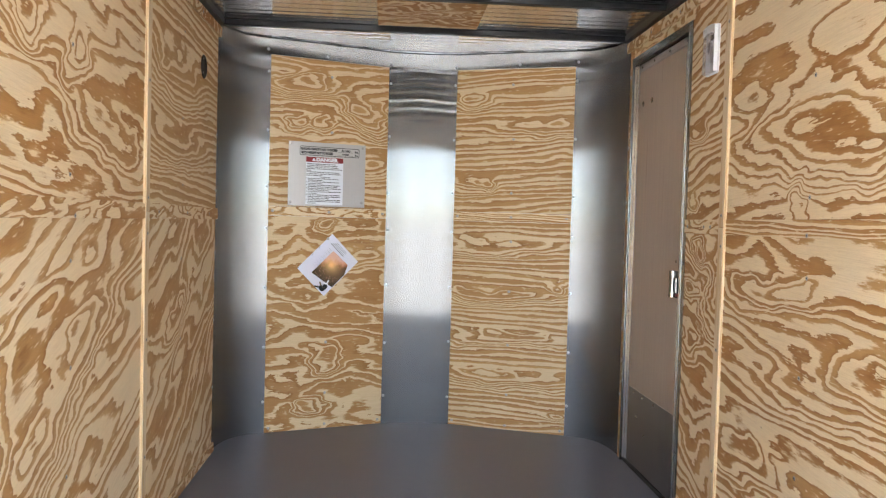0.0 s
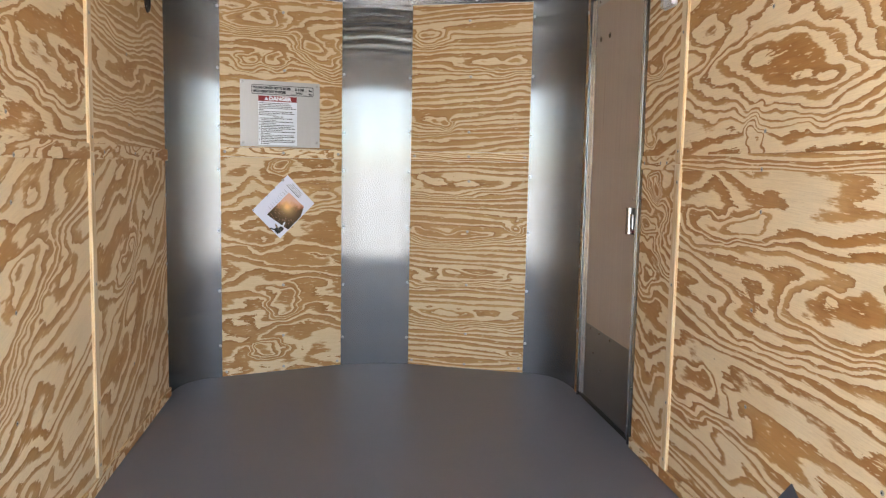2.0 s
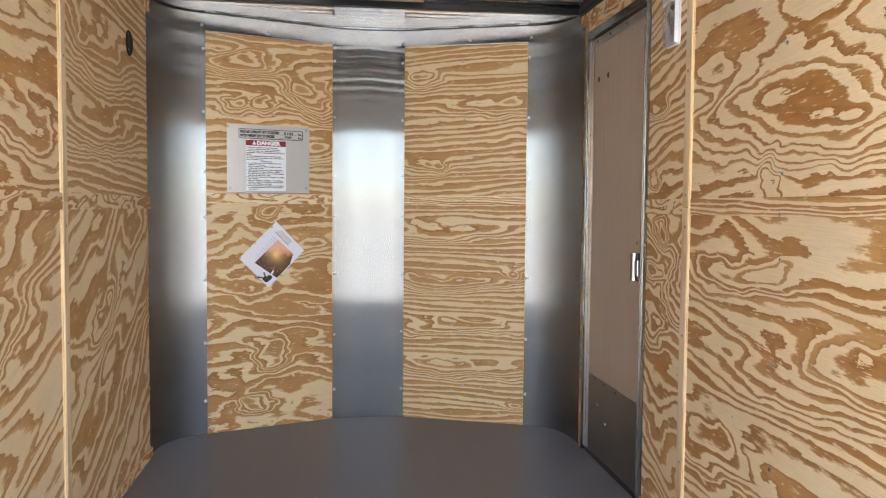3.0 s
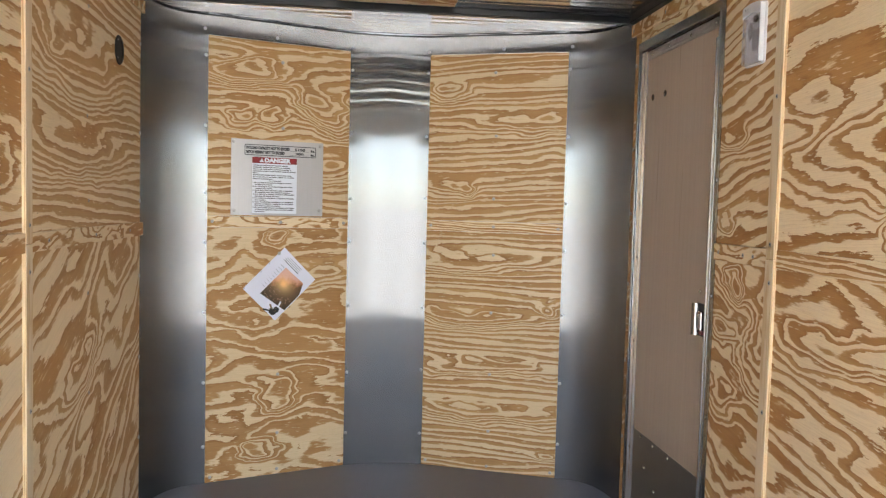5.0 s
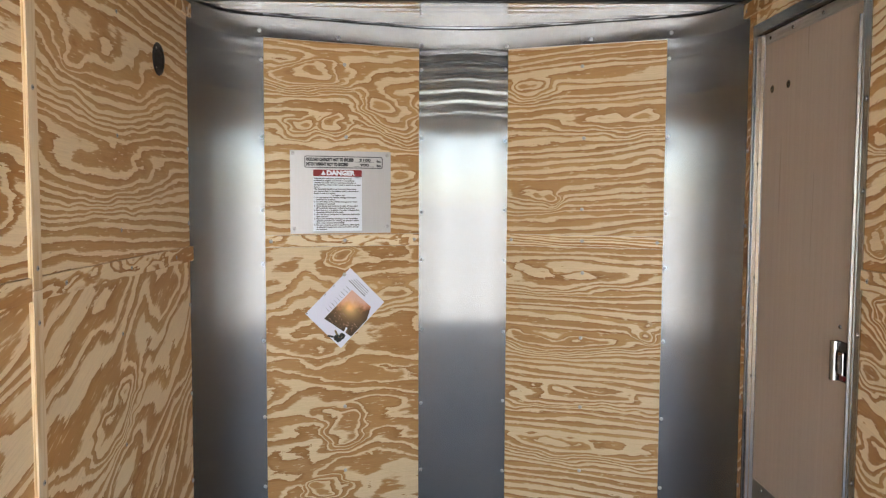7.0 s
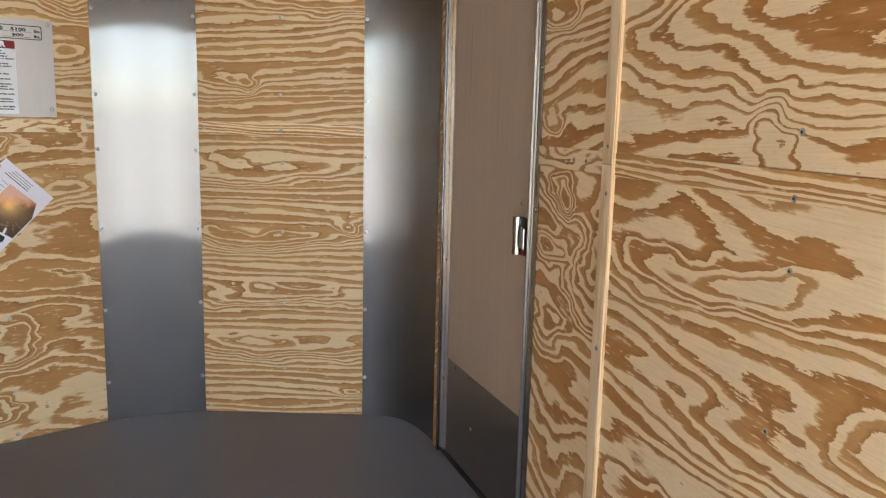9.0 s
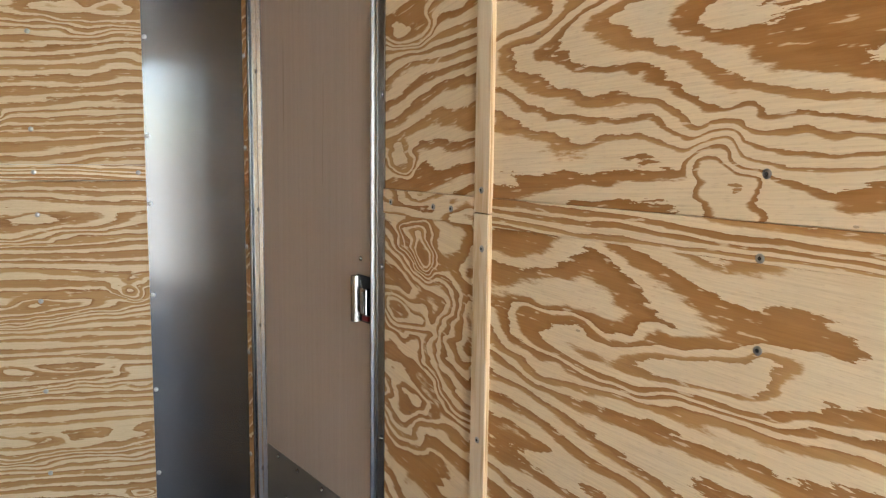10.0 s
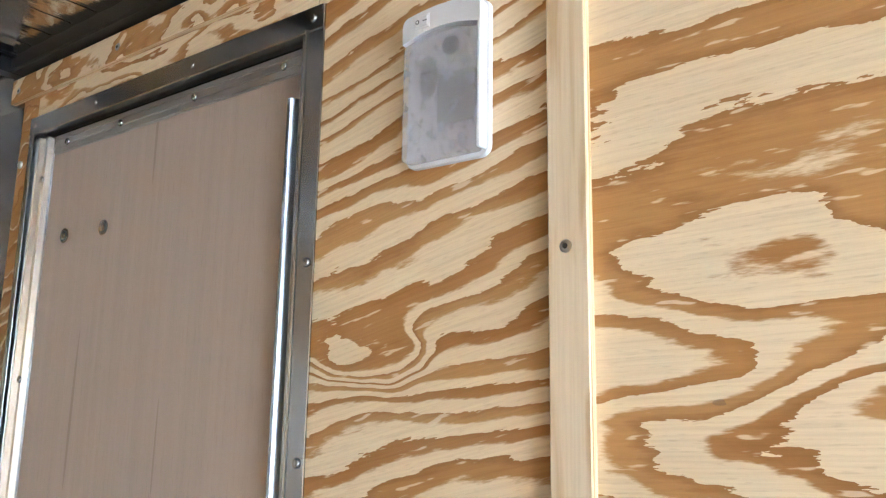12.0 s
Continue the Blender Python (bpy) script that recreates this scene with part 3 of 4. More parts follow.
for s, parent, y0, y1 in ((1, wall_right, BR0, BR1), (-1, wall_left, BL0, BL1)):
    sheet(parent, s, y0, y1, 0.047, 1.165, "strip_up", BATTEN, BATTEN, "batten")
    sheet(parent, s, y0, y1, 1.167, 2.024, "strip_up", BATTEN, BATTEN, "batten")

# nose wall: aluminium behind, two columns of plywood
bm = add_sheet(bmesh.new(), moved(nose_line, 0.014), -0.06, ROOF + 0.05, -0.04)
wall_nose = tagged(part("wall_nose", bm, SHELL), "rounded trailer nose lined with aluminium and plywood", "wall", kind="structure")
ROWS_Z = (1.934, 1.627, 1.318, 1.10, 0.792, 0.470, 0.165)     # screws along the edges of the panels


def dented_sheet(line, ends, ripple):
    """An aluminium sheet pulled in by the screws along its edges and buckled under the top band.
    ends: depth of the dents at the line's first and last edge."""
    line = moved(line, -0.0055)
    run_up = [0.0]
    for (x0, y0), (x1, y1) in zip(line, line[1:]):
        run_up.append(run_up[-1] + math.hypot(x1 - x0, y1 - y0))
    back = moved(line, 0.003)
    outer = moved(line, 1.0)
    bm = bmesh.new()
    count = 300
    front = []
    for (x, y), (ox, oy), at in zip(line, outer, run_up):
        column = []
        for k in range(count + 1):
            z = 0.001 + (ROOF - 0.001) * k / count
            d = 0.0
            for depth, gap in ((ends[0], at), (ends[1], run_up[-1] - at)):
                d += depth * math.exp(-(gap / 0.060) ** 2) * sum(math.exp(-((z - row) / (0.15 if z > row else 0.046)) ** 2) for row in ROWS_Z)
            top = max(0.0, min(1.0, (z - 1.70) / 0.12))
            d += ripple * top * math.sin(2 * math.pi * z / 0.048 + 5.0 * abs(at / run_up[-1] - 0.5))
            column.append(bm.verts.new((x + (ox - x) * d, y + (oy - y) * d, z)))
        front.append(column)
    foot = [bm.verts.new((x, y, 0.001)) for x, y in back]
    head = [bm.verts.new((x, y, ROOF)) for x, y in back]
    for i in range(len(line) - 1):
        for k in range(count):
            bm.faces.new((front[i][k], front[i + 1][k], front[i + 1][k + 1], front[i][k + 1]))
        bm.faces.new((foot[i], head[i], head[i + 1], foot[i + 1]))
        bm.faces.new((front[i][0], foot[i], foot[i + 1], front[i + 1][0]))
        bm.faces.new((front[i][-1], front[i + 1][-1], head[i + 1], head[i]))
    return bm


for name, line, ends, ripple in (("corner_sheet", right_corner, (0.0, 0.0009), 0.00010), ("corner_sheet", left_corner, (0.0009, 0.0), 0.00010), ("centre_sheet", centre, (0.0008, 0.0008), 0.0006)):
    part(name, dented_sheet(line, ends, ripple), CENTRE_METAL if name == "centre_sheet" else ALUMINIUM, wall_nose, "brushed aluminium sheet", smooth=True)


def on_nose(side, u, z, lift=0.0):
    """A pose on nose panel A (side -1) or B (1): u metres from its outer edge."""
    n = Vector((-side * abs(run.y), -abs(run.x)))
    x, y = NX + side * (OUT + run.x * u), Y_OUT + run.y * u
    return facing(x + n.x * lift, y + n.y * lift, z, n.x, n.y)


def nose_sheet(side, z0, z1, ply, lift=0.004):
    az = 0.5 * (z1 - z0)
    bm = box(-PANEL / 2, PANEL / 2, 0, 0.010, -az, az, 0.0008)
    me = to_mesh("plywood_sheet", bm, PLY[ply])
    me.materials.append(EDGE)
    for poly in me.polygons:
        if abs(poly.normal.y) < 0.5:
            poly.material_index = 1
    # local -y faces the room
    m = on_nose(side, PANEL / 2, 0.5 * (z0 + z1), lift) @ Matrix.Rotation(radians(-90), 4, "X")
    part("plywood_sheet", me, None, wall_nose, m=m)


for side, tag in ((-1, "a"), (1, "b")):
    nose_sheet(side, 0.002, 1.1685, "nose_%s_low" % tag)
    nose_sheet(side, 1.170, 1.2185, "strip" if side < 0 else "strip_lines", 0.0055)
    nose_sheet(side, 1.220, BAND, "nose_%s_high" % tag)
# band along the top and the bead above it
whole = nose_line
part("top_band", add_sheet(bmesh.new(), moved(whole, -0.0082), BAND + 0.001, CEIL + 0.029, -0.002), BAND_METAL, wall_nose, "bent aluminium band", smooth=True)
bead = bmesh.new()
pts = moved(whole, -0.0105)
for (x0, y0), (x1, y1) in zip(pts, pts[1:]):
    d = Vector((x1 - x0, y1 - y0, 0))
    if d.length < 1e-5:
        continue
    m = Matrix.Translation((x0, y0, CEIL + 0.027)) @ d.to_track_quat("Z", "Y").to_matrix().to_4x4()
    w = 0.0034 + 0.0015 * noise.noise((x0 * 4, y0 * 4, 0))
    add_lathe(bead, [(w, -0.002), (w, d.length + 0.002)], m, 6)
part("caulk_bead", bead, CAULK, wall_nose, "black sealant bead")
# seam in the band
part("band_joint", box(-0.0015, 0.0015, -0.03, 0.028, 0, 0.001), CHROME, wall_nose, m=on_nose(1, 0.36, BAND + 0.03, 0.0086))

# rear frame
for name, b in (("rear_post", (XL - 0.075, XL - 0.001, REAR - 0.05, REAR - 0.001, -0.06, ROOF + 0.06)), ("rear_post", (XR + 0.001, XR + 0.075, REAR - 0.05, REAR - 0.001, -0.06, ROOF + 0.06)),
                ("rear_header", (XL + 0.001, XR - 0.001, REAR - 0.05, REAR - 0.001, CEIL - 0.02, ROOF + 0.06))):
    tagged(part(name, box(*b, 0.004), BLACK_STEEL), "black steel frame around the open rear of the trailer", "frame", kind="structure")

# ceiling: ribbed sheet in one mesh, ribs across the trailer
def nose_span(y):
    """From where to where the roof runs across at y."""
    if y <= NOSE + 0.03:
        return XL - 0.03, XR + 0.03
    xs = [NX]
    for (x0, y0), (x1, y1) in zip(nose_line, nose_line[1:]):
        if (y0 - y) * (y1 - y) <= 0 and abs(y1 - y0) > 1e-6:
            xs.append(x0 + (x1 - x0) * (y - y0) / (y1 - y0))
    return min(xs), max(xs)


# each pan sags a little between its narrow standing ribs
bm = bmesh.new()
prof = []
y = REAR
while y < Y_INN - 0.05:
    prof += [(y + 0.0700 * k / 6, ROOF - 0.0016 * math.sin(math.pi * k / 6)) for k in range(7)]
    prof += [(y + 0.0702, ROOF + 0.012), (y + 0.0740, ROOF + 0.012), (y + 0.0742, ROOF)]
    y += 0.0745
prev = None
for py, pz in prof:
    x0, x1 = nose_span(py)
    row = [bm.verts.new((x0 + (x1 - x0) * k / 8, py, pz)) for k in range(9)]
    if prev:
        for k in range(8):
            bm.faces.new((prev[k], row[k], row[k + 1], prev[k + 1]))
    prev = row
add_box(bm, XL - 0.075, XR + 0.075, REAR, NOSE + 0.03, ROOF + 0.03, ROOF + 0.05)
cap = [(XL - 0.02, NOSE + 0.031), (XR + 0.02, NOSE + 0.031)] + [p for p in moved(nose_line, -0.005) if p[1] > NOSE + 0.032]
add_prism(bm, cap, ROOF + 0.030, ROOF + 0.05)
tagged(part("ceiling", bm, ROOF_METAL), "ribbed shiny metal trailer roof between black bows", "ceiling", kind="structure")
SPACING = 0.585
k = 0
while NOSE + 0.03 - SPACING * k > REAR:
    yb = NOSE + 0.028 - SPACING * k
    bow = bmesh.new()
    add_box(bow, XL - 0.01, XR + 0.01, yb - 0.034, yb, CEIL, ROOF - 0.001, 0.003, 2)
    add_box(bow, XL - 0.01, XR + 0.01, yb - 0.052, yb - 0.0345, ROOF - 0.006, ROOF - 0.001)
    add_box(bow, XL - 0.01, XR + 0.01, yb - 0.0005 + 0.001, yb + 0.018, ROOF - 0.006, ROOF - 0.001)
    tagged(part("roof_bow", bow, BLACK_STEEL), "black painted steel roof bow under the ceiling", "roof bow", "roof bows", kind="structure")
    k += 1
for s, x in ((-1, XL), (1, XR)):
    tagged(part("roof_rail", box(x - 0.034 if s > 0 else x - 0.02, x + 0.034 if s < 0 else x + 0.02, REAR, NOSE + 0.03, CEIL - 0.001 + 0.0015, ROOF + 0.012, 0.003), BLACK_STEEL),
           "black steel rail along the top of the side wall", "rail", kind="structure")
for k in range(7):
    y1 = NOSE + 0.028 - SPACING * k - 0.055
    y0 = max(y1 - SPACING + 0.075, REAR + 0.01)
    if y1 - y0 < 0.1:
        break
    bm = box(-0.2385, 0.2385, -0.004, 0.004, -(y1 - y0) / 2, (y1 - y0) / 2, 0.001)
    tagged(part("roof_board", bm, PLY["roof"], m=pose(0.022, 0.5 * (y0 + y1), ROOF - 0.0055, 90, 0, 0)),
           "pale plywood board fixed along the middle of the roof", "board", "boards under the roof", kind="structure")


# ---- side door ----
def rounded(w, h, r, n=5, bulge=0.0):
    """A rounded rectangle about the origin, counter-clockwise; bulge lifts the middle of its top edge."""
    pts = []
    for cx, cy, a0 in ((w / 2 - r, -h / 2 + r, -90), (w / 2 - r, h / 2 - r, 0), (-w / 2 + r, h / 2 - r, 90), (-w / 2 + r, -h / 2 + r, 180)):
        for k in range(n + 1):
            a = radians(a0 + 90 * k / n)
            pts.append((cx + r * math.cos(a), cy + r * math.sin(a)))
        if bulge and a0 == 0:
            for k in range(1, 8):
                q = k / 8
                pts.append((w / 2 - r - (w - 2 * r) * q, h / 2 + bulge * 4 * q * (1 - q)))
    return pts


def add_bevelled(bm, outline, z0, z1, b):
    """A raised outline whose front edge is chamfered by b."""
    cx = sum(p[0] for p in outline) / len(outline)
    cy = sum(p[1] for p in outline) / len(outline)
    ex = max(abs(p[0] - cx) for p in outline)
    ey = max(abs(p[1] - cy) for p in outline)
    rings = []
    for inset, z in ((0, z0), (0, z1 - b), (b * 0.3, z1 - b * 0.3), (b, z1)):
        rings.append([bm.verts.new((cx + (x - cx) * (1 - inset / ex), cy + (y - cy) * (1 - inset / ey), z)) for x, y in outline])
    n = len(outline)
    bm.faces.new(rings[0][::-1])
    bm.faces.new(rings[-1])
    for a, c in zip(rings, rings[1:]):
        for i in range(n):
            bm.faces.new((a[i], a[(i + 1) % n], c[(i + 1) % n], c[i]))
    return bm


def screw_mesh(name, r, h, recess):
    bm = add_lathe(bmesh.new(), [(r, 0), (r, h * 0.35), (r * 0.82, h * 0.8), (r * 0.42, h), (0, h * 1.02)], steps=12)
    me = to_mesh(name, bm, LATCH_METAL if name == "pan_rivet" else SCREW_METAL, True)
    me.materials.append(RECESS_SHADE)
    # centre faces coloured dark for the shade in a drive recess
    if recess:
        for p in me.polygons:
            c = p.center
            if math.hypot(c.x, c.y) < r * 0.35:
                p.material_index = 1
    return me


DOME = screw_mesh("dome_screw", 0.0078, 0.0054, False)
RIVET = screw_mesh("pan_rivet", 0.0062, 0.0038, False)
FLAT = screw_mesh("flat_screw", 0.0066, 0.0018, True)
bolt = add_lathe(bmesh.new(), [(0.0, 0.0), (0.0130, 0.0), (0.0130, 0.0012), (0.0108, 0.0016), (0.0092, 0.0005), (0.0082, 0.0006), (0.0078, 0.0030), (0.0062, 0.0046), (0.0030, 0.0054), (0.0, 0.0055)], steps=20)
BOLT = to_mesh("bolt_and_washer", bolt, LATCH_METAL, True)
BOLT.materials.append(RECESS_SHADE)
# ring coloured dark for the shade in the groove round the head
for poly in BOLT.polygons:
    if 0.0072 < math.hypot(poly.center.x, poly.center.y) < 0.0098:
        poly.material_index = 1

door = tagged(new("door_1"), "closed narrow side door with a luan skin and metal trim", "door", kind="structure")
F0, F1, FZ = DOOR_Y0, DOOR_Y1, DOOR_Z
W, WL = 0.034, 0.018           # flange width; narrower on the hinge side
fx0, fx1 = XR - 0.004, XR - 0.0005
bm = bmesh.new()
add_box(bm, fx0, fx1, F0, F0 + W, 0.001, FZ - W - 0.0005, 0.001)
add_box(bm, fx0, fx1, F1 - WL, F1, 0.001, FZ - W - 0.0005, 0.001)
add_box(bm, fx0 - 0.001, fx1, F0, F1, FZ - W, FZ, 0.001)
add_box(bm, fx0, XR + 0.074, F0 + W, F0 + W + 0.002, 0.001, FZ - W)
add_box(bm, fx0, XR + 0.074, F1 - WL - 0.002, F1 - WL, 0.001, FZ - W)
add_box(bm, fx0, XR + 0.074, F0 + W + 0.002, F1 - WL - 0.002, FZ - W - 0.002, FZ - W)
# rolled lip round the opening
add_box(bm, fx0 - 0.003, fx0 + 0.004, F0 + W - 0.004, F0 + W + 0.003, 0.001, FZ - W + 0.003, 0.0015)
add_box(bm, fx0 - 0.003, fx0 + 0.004, F1 - WL - 0.002, F1 - WL + 0.002, 0.001, FZ - W + 0.003, 0.0015)
add_box(bm, fx0 - 0.004, fx0 + 0.004, F0 + W - 0.004, F1 - WL + 0.004, FZ - W - 0.003, FZ - W + 0.004, 0.0015)
door_frame = part("door_frame", bm, FRAME_METAL, door, "grey galvanised flange frame")
L0, L1, LZ = F0 + W + 0.006, F1 - WL - 0.004, FZ - W - 0.008
leaf = part("door_leaf", box(LEAF_X, LEAF_X + 0.036, L0, L1, 0.020, LZ, 0.001), LUAN, door, "pinkish-brown luan door skin")
# dark strips stand in for the shaded gaps above and below the leaf
part("top_gap_strip", box(LEAF_X + 0.012, LEAF_X + 0.03, L0 - 0.004, L1 + 0.004, LZ + 0.0005, FZ - W - 0.003), DARK_GAP, door, "black strip for the shaded gap above the leaf")
part("sill_gap_strip", box(XR + 0.006, LEAF_X + 0.03, L0 - 0.003, L1 + 0.003, 0.0015, 0.0195), DARK_GAP, door, "black strip for the shaded gap under the leaf")


def ribbed(y0, y1, z0, z1, x_face, depth, ribs):
    """An extruded trim strip with fine ribs along its length."""
    bm = bmesh.new()
    add_box(bm, x_face - depth * 0.5, x_face - 0.0003, y0, y1, z0, z1, 0.0006)
    for k in range(ribs):
        c = z0 + (z1 - z0) * (k + 0.5) / ribs
        w = (z1 - z0) / ribs * 0.28
        add_box(bm, x_face - depth, x_face - depth * 0.4, y0, y1, c - w, c + w, 0.0004)
    return bm


# the hinge side has two folds, each with a face turned to the rear
ya, yb = L1 - 0.046, L1 - 0.001
folds = [(0.0003, ya), (0.002, ya + 0.006), (0.010, ya + 0.011), (0.010, ya + 0.020), (0.006, ya + 0.021), (0.006, ya + 0.026), (0.015, ya + 0.032), (0.015, yb), (0.0003, yb)]
hinge_trim = part("hinge_trim", add_prism(bmesh.new(), [(LEAF_X - d, y) for d, y in folds][::-1], 0.022, LZ - 0.002), TRIM_METAL, door, "bright ribbed aluminium edge trim")
part("top_trim", ribbed(L0 + 0.002, L1 - 0.047, LZ - 0.038, LZ - 0.001, LEAF_X, 0.003, 3), TOP_TRIM_METAL, door, "dull ribbed aluminium top trim")
# the latch side has a folded strip, one of its faces turned to the rear
fold = [(LEAF_X - 0.0003, L0 + 0.028), (LEAF_X - 0.015, L0 + 0.026), (LEAF_X - 0.015, L0 + 0.020), (LEAF_X - 0.005, L0 + 0.014), (LEAF_X - 0.0003, L0 + 0.001)]
latch_trim = part("latch_trim", add_prism(bmesh.new(), fold, 0.022, LZ - 0.075), LATCH_TRIM_METAL, door, "bright aluminium edge trim")
part("kick_plate", box(LEAF_X - 0.002, LEAF_X - 0.0004, L0 + 0.029, L1 - 0.047, 0.022, 0.385), KICK_METAL, door, "dull grey metal kick plate")


def door_screw(me, y, z, x):
    part("screw", me, None, door, m=facing(x, y, z, -1, 0))


for y in (3.795, 3.919):
    door_screw(BOLT, y, 1.748, LEAF_X)
door_screw(RIVET, 3.412, 1.022, LEAF_X)
for y in (L0 + 0.05, L0 + 0.25, L0 + 0.45, L0 + 0.62):
    door_screw(RIVET, y, LZ - 0.0195, LEAF_X - 0.003)
for y in (F0 + 0.02, F0 + 0.28, F0 + 0.55, F1 - 0.02):
    door_screw(RIVET, y, FZ - 0.017, fx0)
for z in (0.25, 0.62, 1.02, 1.40, 1.64):
    door_screw(RIVET, F0 + 0.012, z, fx0)
for z in (0.30, 0.75, 1.10, 1.50, 1.86):
    door_screw(RIVET, ya + 0.0155, z, LEAF_X - 0.010)
for y, z in ((3.85, 0.26), (3.74, 0.20), (3.90, 0.37), (3.77, 0.37), (3.62, 0.37)):
    door_screw(RIVET, y, z, LEAF_X - 0.002)
# the latch: a chrome grip and paddle on a dark escutcheon
LY, LATZ = 3.378, 0.928
escutcheon = part("latch", box(LEAF_X - 0.006, LEAF_X - 0.0005, LY - 0.036, LY + 0.046, LATZ - 0.056, LATZ + 0.056, 0.002), BLACK_PLASTIC, door, "chrome paddle latch on a dark plate")
grip = bmesh.new()
n = 10
outline = [(0.012 * math.cos(math.pi * k / n), 0.022 * math.sin(math.pi * k / n)) for k in range(n + 1)]
add_prism(grip, outline, -0.055, 0.055)
part("grip", grip, LATCH_METAL, escutcheon, "rounded chrome grip", pose(LEAF_X - 0.006, LY + 0.032, LATZ, 0, 0, 90), True)
part("paddle", box(LEAF_X - 0.020, LEAF_X - 0.0065, LY - 0.022, LY + 0.006, LATZ - 0.034, LATZ + 0.030, 0.003, 2), FRAME_METAL, escutcheon, "grey metal paddle")
part("clasp", box(LEAF_X - 0.024, LEAF_X - 0.0205, LY - 0.018, LY - 0.006, LATZ - 0.028, LATZ + 0.022, 0.001), KICK_METAL, escutcheon)
# dark red block added for the reflection at the foot of the latch
part("red_reflection", box(LEAF_X - 0.014, LEAF_X - 0.0065, LY - 0.020, LY + 0.004, LATZ - 0.049, LATZ - 0.0365, 0.001), paint("red_reflection_paint", (0.16, 0.01, 0.012), 0.3), escutcheon, "dark red block standing for a reflection")

# ---- wall lamp ----
def frosted():
    m, n, l, b = material("frosted_lamp_lens")
    b.inputs["Base Color"].default_value = (0.70, 0.70, 0.73, 1)
    b.inputs["Roughness"].default_value = 0.09
    clear = n.new("ShaderNodeBsdfTransparent")
    clear.inputs[0].default_value = (0.97, 0.97, 0.98, 1)
    mix = n.new("ShaderNodeMixShader")
    cloud = n.new("ShaderNodeTexNoise")
    cloud.inputs["Scale"].default_value = 7
    span = n.new("ShaderNodeMapRange")
    span.inputs["To Min"].default_value, span.inputs["To Max"].default_value = 0.20, 0.42
    l.new(cloud.outputs["Fac"], span.inputs["Value"])
    l.new(span.outputs[0], mix.inputs[0])
    l.new(clear.outputs[0], mix.inputs[1])
    l.new(b.outputs[0], mix.inputs[2])
    l.new(mix.outputs[0], n["Material Output"].inputs["Surface"])
    return m


lamp = tagged(new("wall_lamp"), "white plastic interior lamp with a clear lens on the plywood", "lamp")
lamp.matrix_basis = facing(XR - 0.0005, 3.074, 1.820, -1, 0) @ Matrix.Diagonal((1.045, 1.0, 0.5, 1.0))
LW, LH = 0.108, 0.180
part("housing", add_bevelled(bmesh.new(), rounded(LW, LH, 0.012, 5, 0.004), 0.0, 0.013, 0.002), WHITE_PLASTIC, lamp, "white plastic housing", smooth=True)
head = [(x, y) for x, y in rounded(LW - 0.005, LH - 0.004, 0.010, 5, 0.004) if y > LH / 2 - 0.030]
arch = [(-(LW - 0.005) / 2 + (LW - 0.005) * k / 10, LH / 2 - 0.034 + 0.010 * 4 * (k / 10) * (1 - k / 10)) for k in range(11)]
part("head", add_prism(bmesh.new(), head + arch, 0.0132, 0.0425), WHITE_PLASTIC, lamp, smooth=True)
lens_h = LH - 0.040
lens_line = [(x - 0.0022, y - 0.0150) for x, y in rounded(LW - 0.0100, lens_h, 0.006, 5, 0.009)]
lens = part("lens", add_bevelled(bmesh.new(), lens_line, 0.0135, 0.0424, 0.006), frosted(), lamp, "cloudy clear plastic lens", smooth=True)
part("side_rail", box(LW / 2 - 0.0064, LW / 2 - 0.0028, -LH / 2 + 0.006, LH / 2 - 0.033, 0.0133, 0.0415, 0.001), WHITE_PLASTIC, lamp)
for z in (-0.045, 0.020):
    part("clip", box(LW / 2 - 0.0080, LW / 2 - 0.0060, z - 0.005, z + 0.005, 0.0400, 0.0430), GREY_INK, lamp)
part("reflector", add_prism(bmesh.new(), rounded(0.048, 0.060, 0.006), 0.0137, 0.016), paint("grey_reflector", (0.17, 0.168, 0.166), 0.35), lamp, "grey reflector plate", pose(0.012, -0.016, 0))
part("socket", add_lathe(bmesh.new(), [(0.0, 0.0), (0.010, 0.0), (0.011, 0.006), (0.009, 0.012), (0.0, 0.012)]), BLACK_PLASTIC, lamp, "dark bulb socket", pose(0.006, 0.046, 0.0137), True)
part("bulb_holder", add_lathe(bmesh.new(), [(0.0, 0.0), (0.011, 0.0), (0.012, 0.004), (0.008, 0.010), (0.0, 0.012)]), metal("grey_bulb_holder", (0.20, 0.20, 0.20), 0.4), lamp, "grey bulb holder", pose(-0.024, 0.014, 0.0137) @ Matrix.Diagonal((1.0, 2.2, 1.0, 1.0)), True)
part("filament_slot", box(-0.007, 0.007, -0.0012, 0.0012, 0, 0.001), BLACK_PLASTIC, lamp, m=pose(-0.024, 0.018, 0.0262))
switch = part("switch", box(-0.0105, 0.0105, -0.0085, 0.0085, 0.0427, 0.0450, 0.001), WHITE_PLASTIC, lamp, "small white rocker switch", pose(-0.024, LH / 2 - 0.013, 0))
part("rocker", box(-0.0085, 0.0085, -0.0065, 0.0065, 0.0452, 0.0480, 0.0012), WHITE_PLASTIC, switch)
ring = bmesh.new()
add_lathe(ring, [(0.0016, 0.0), (0.0016, 0.0003), (0.0026, 0.0003), (0.0026, 0.0), (0.0016, 0.0)], steps=14)
part("off_mark", ring, INK, switch, m=pose(-0.005, 0, 0.0481))
part("on_mark", box(-0.0005, 0.0005, -0.003, 0.003, 0, 0.0003), INK, switch, m=pose(0.005, 0, 0.0481, 0, 0, 90))

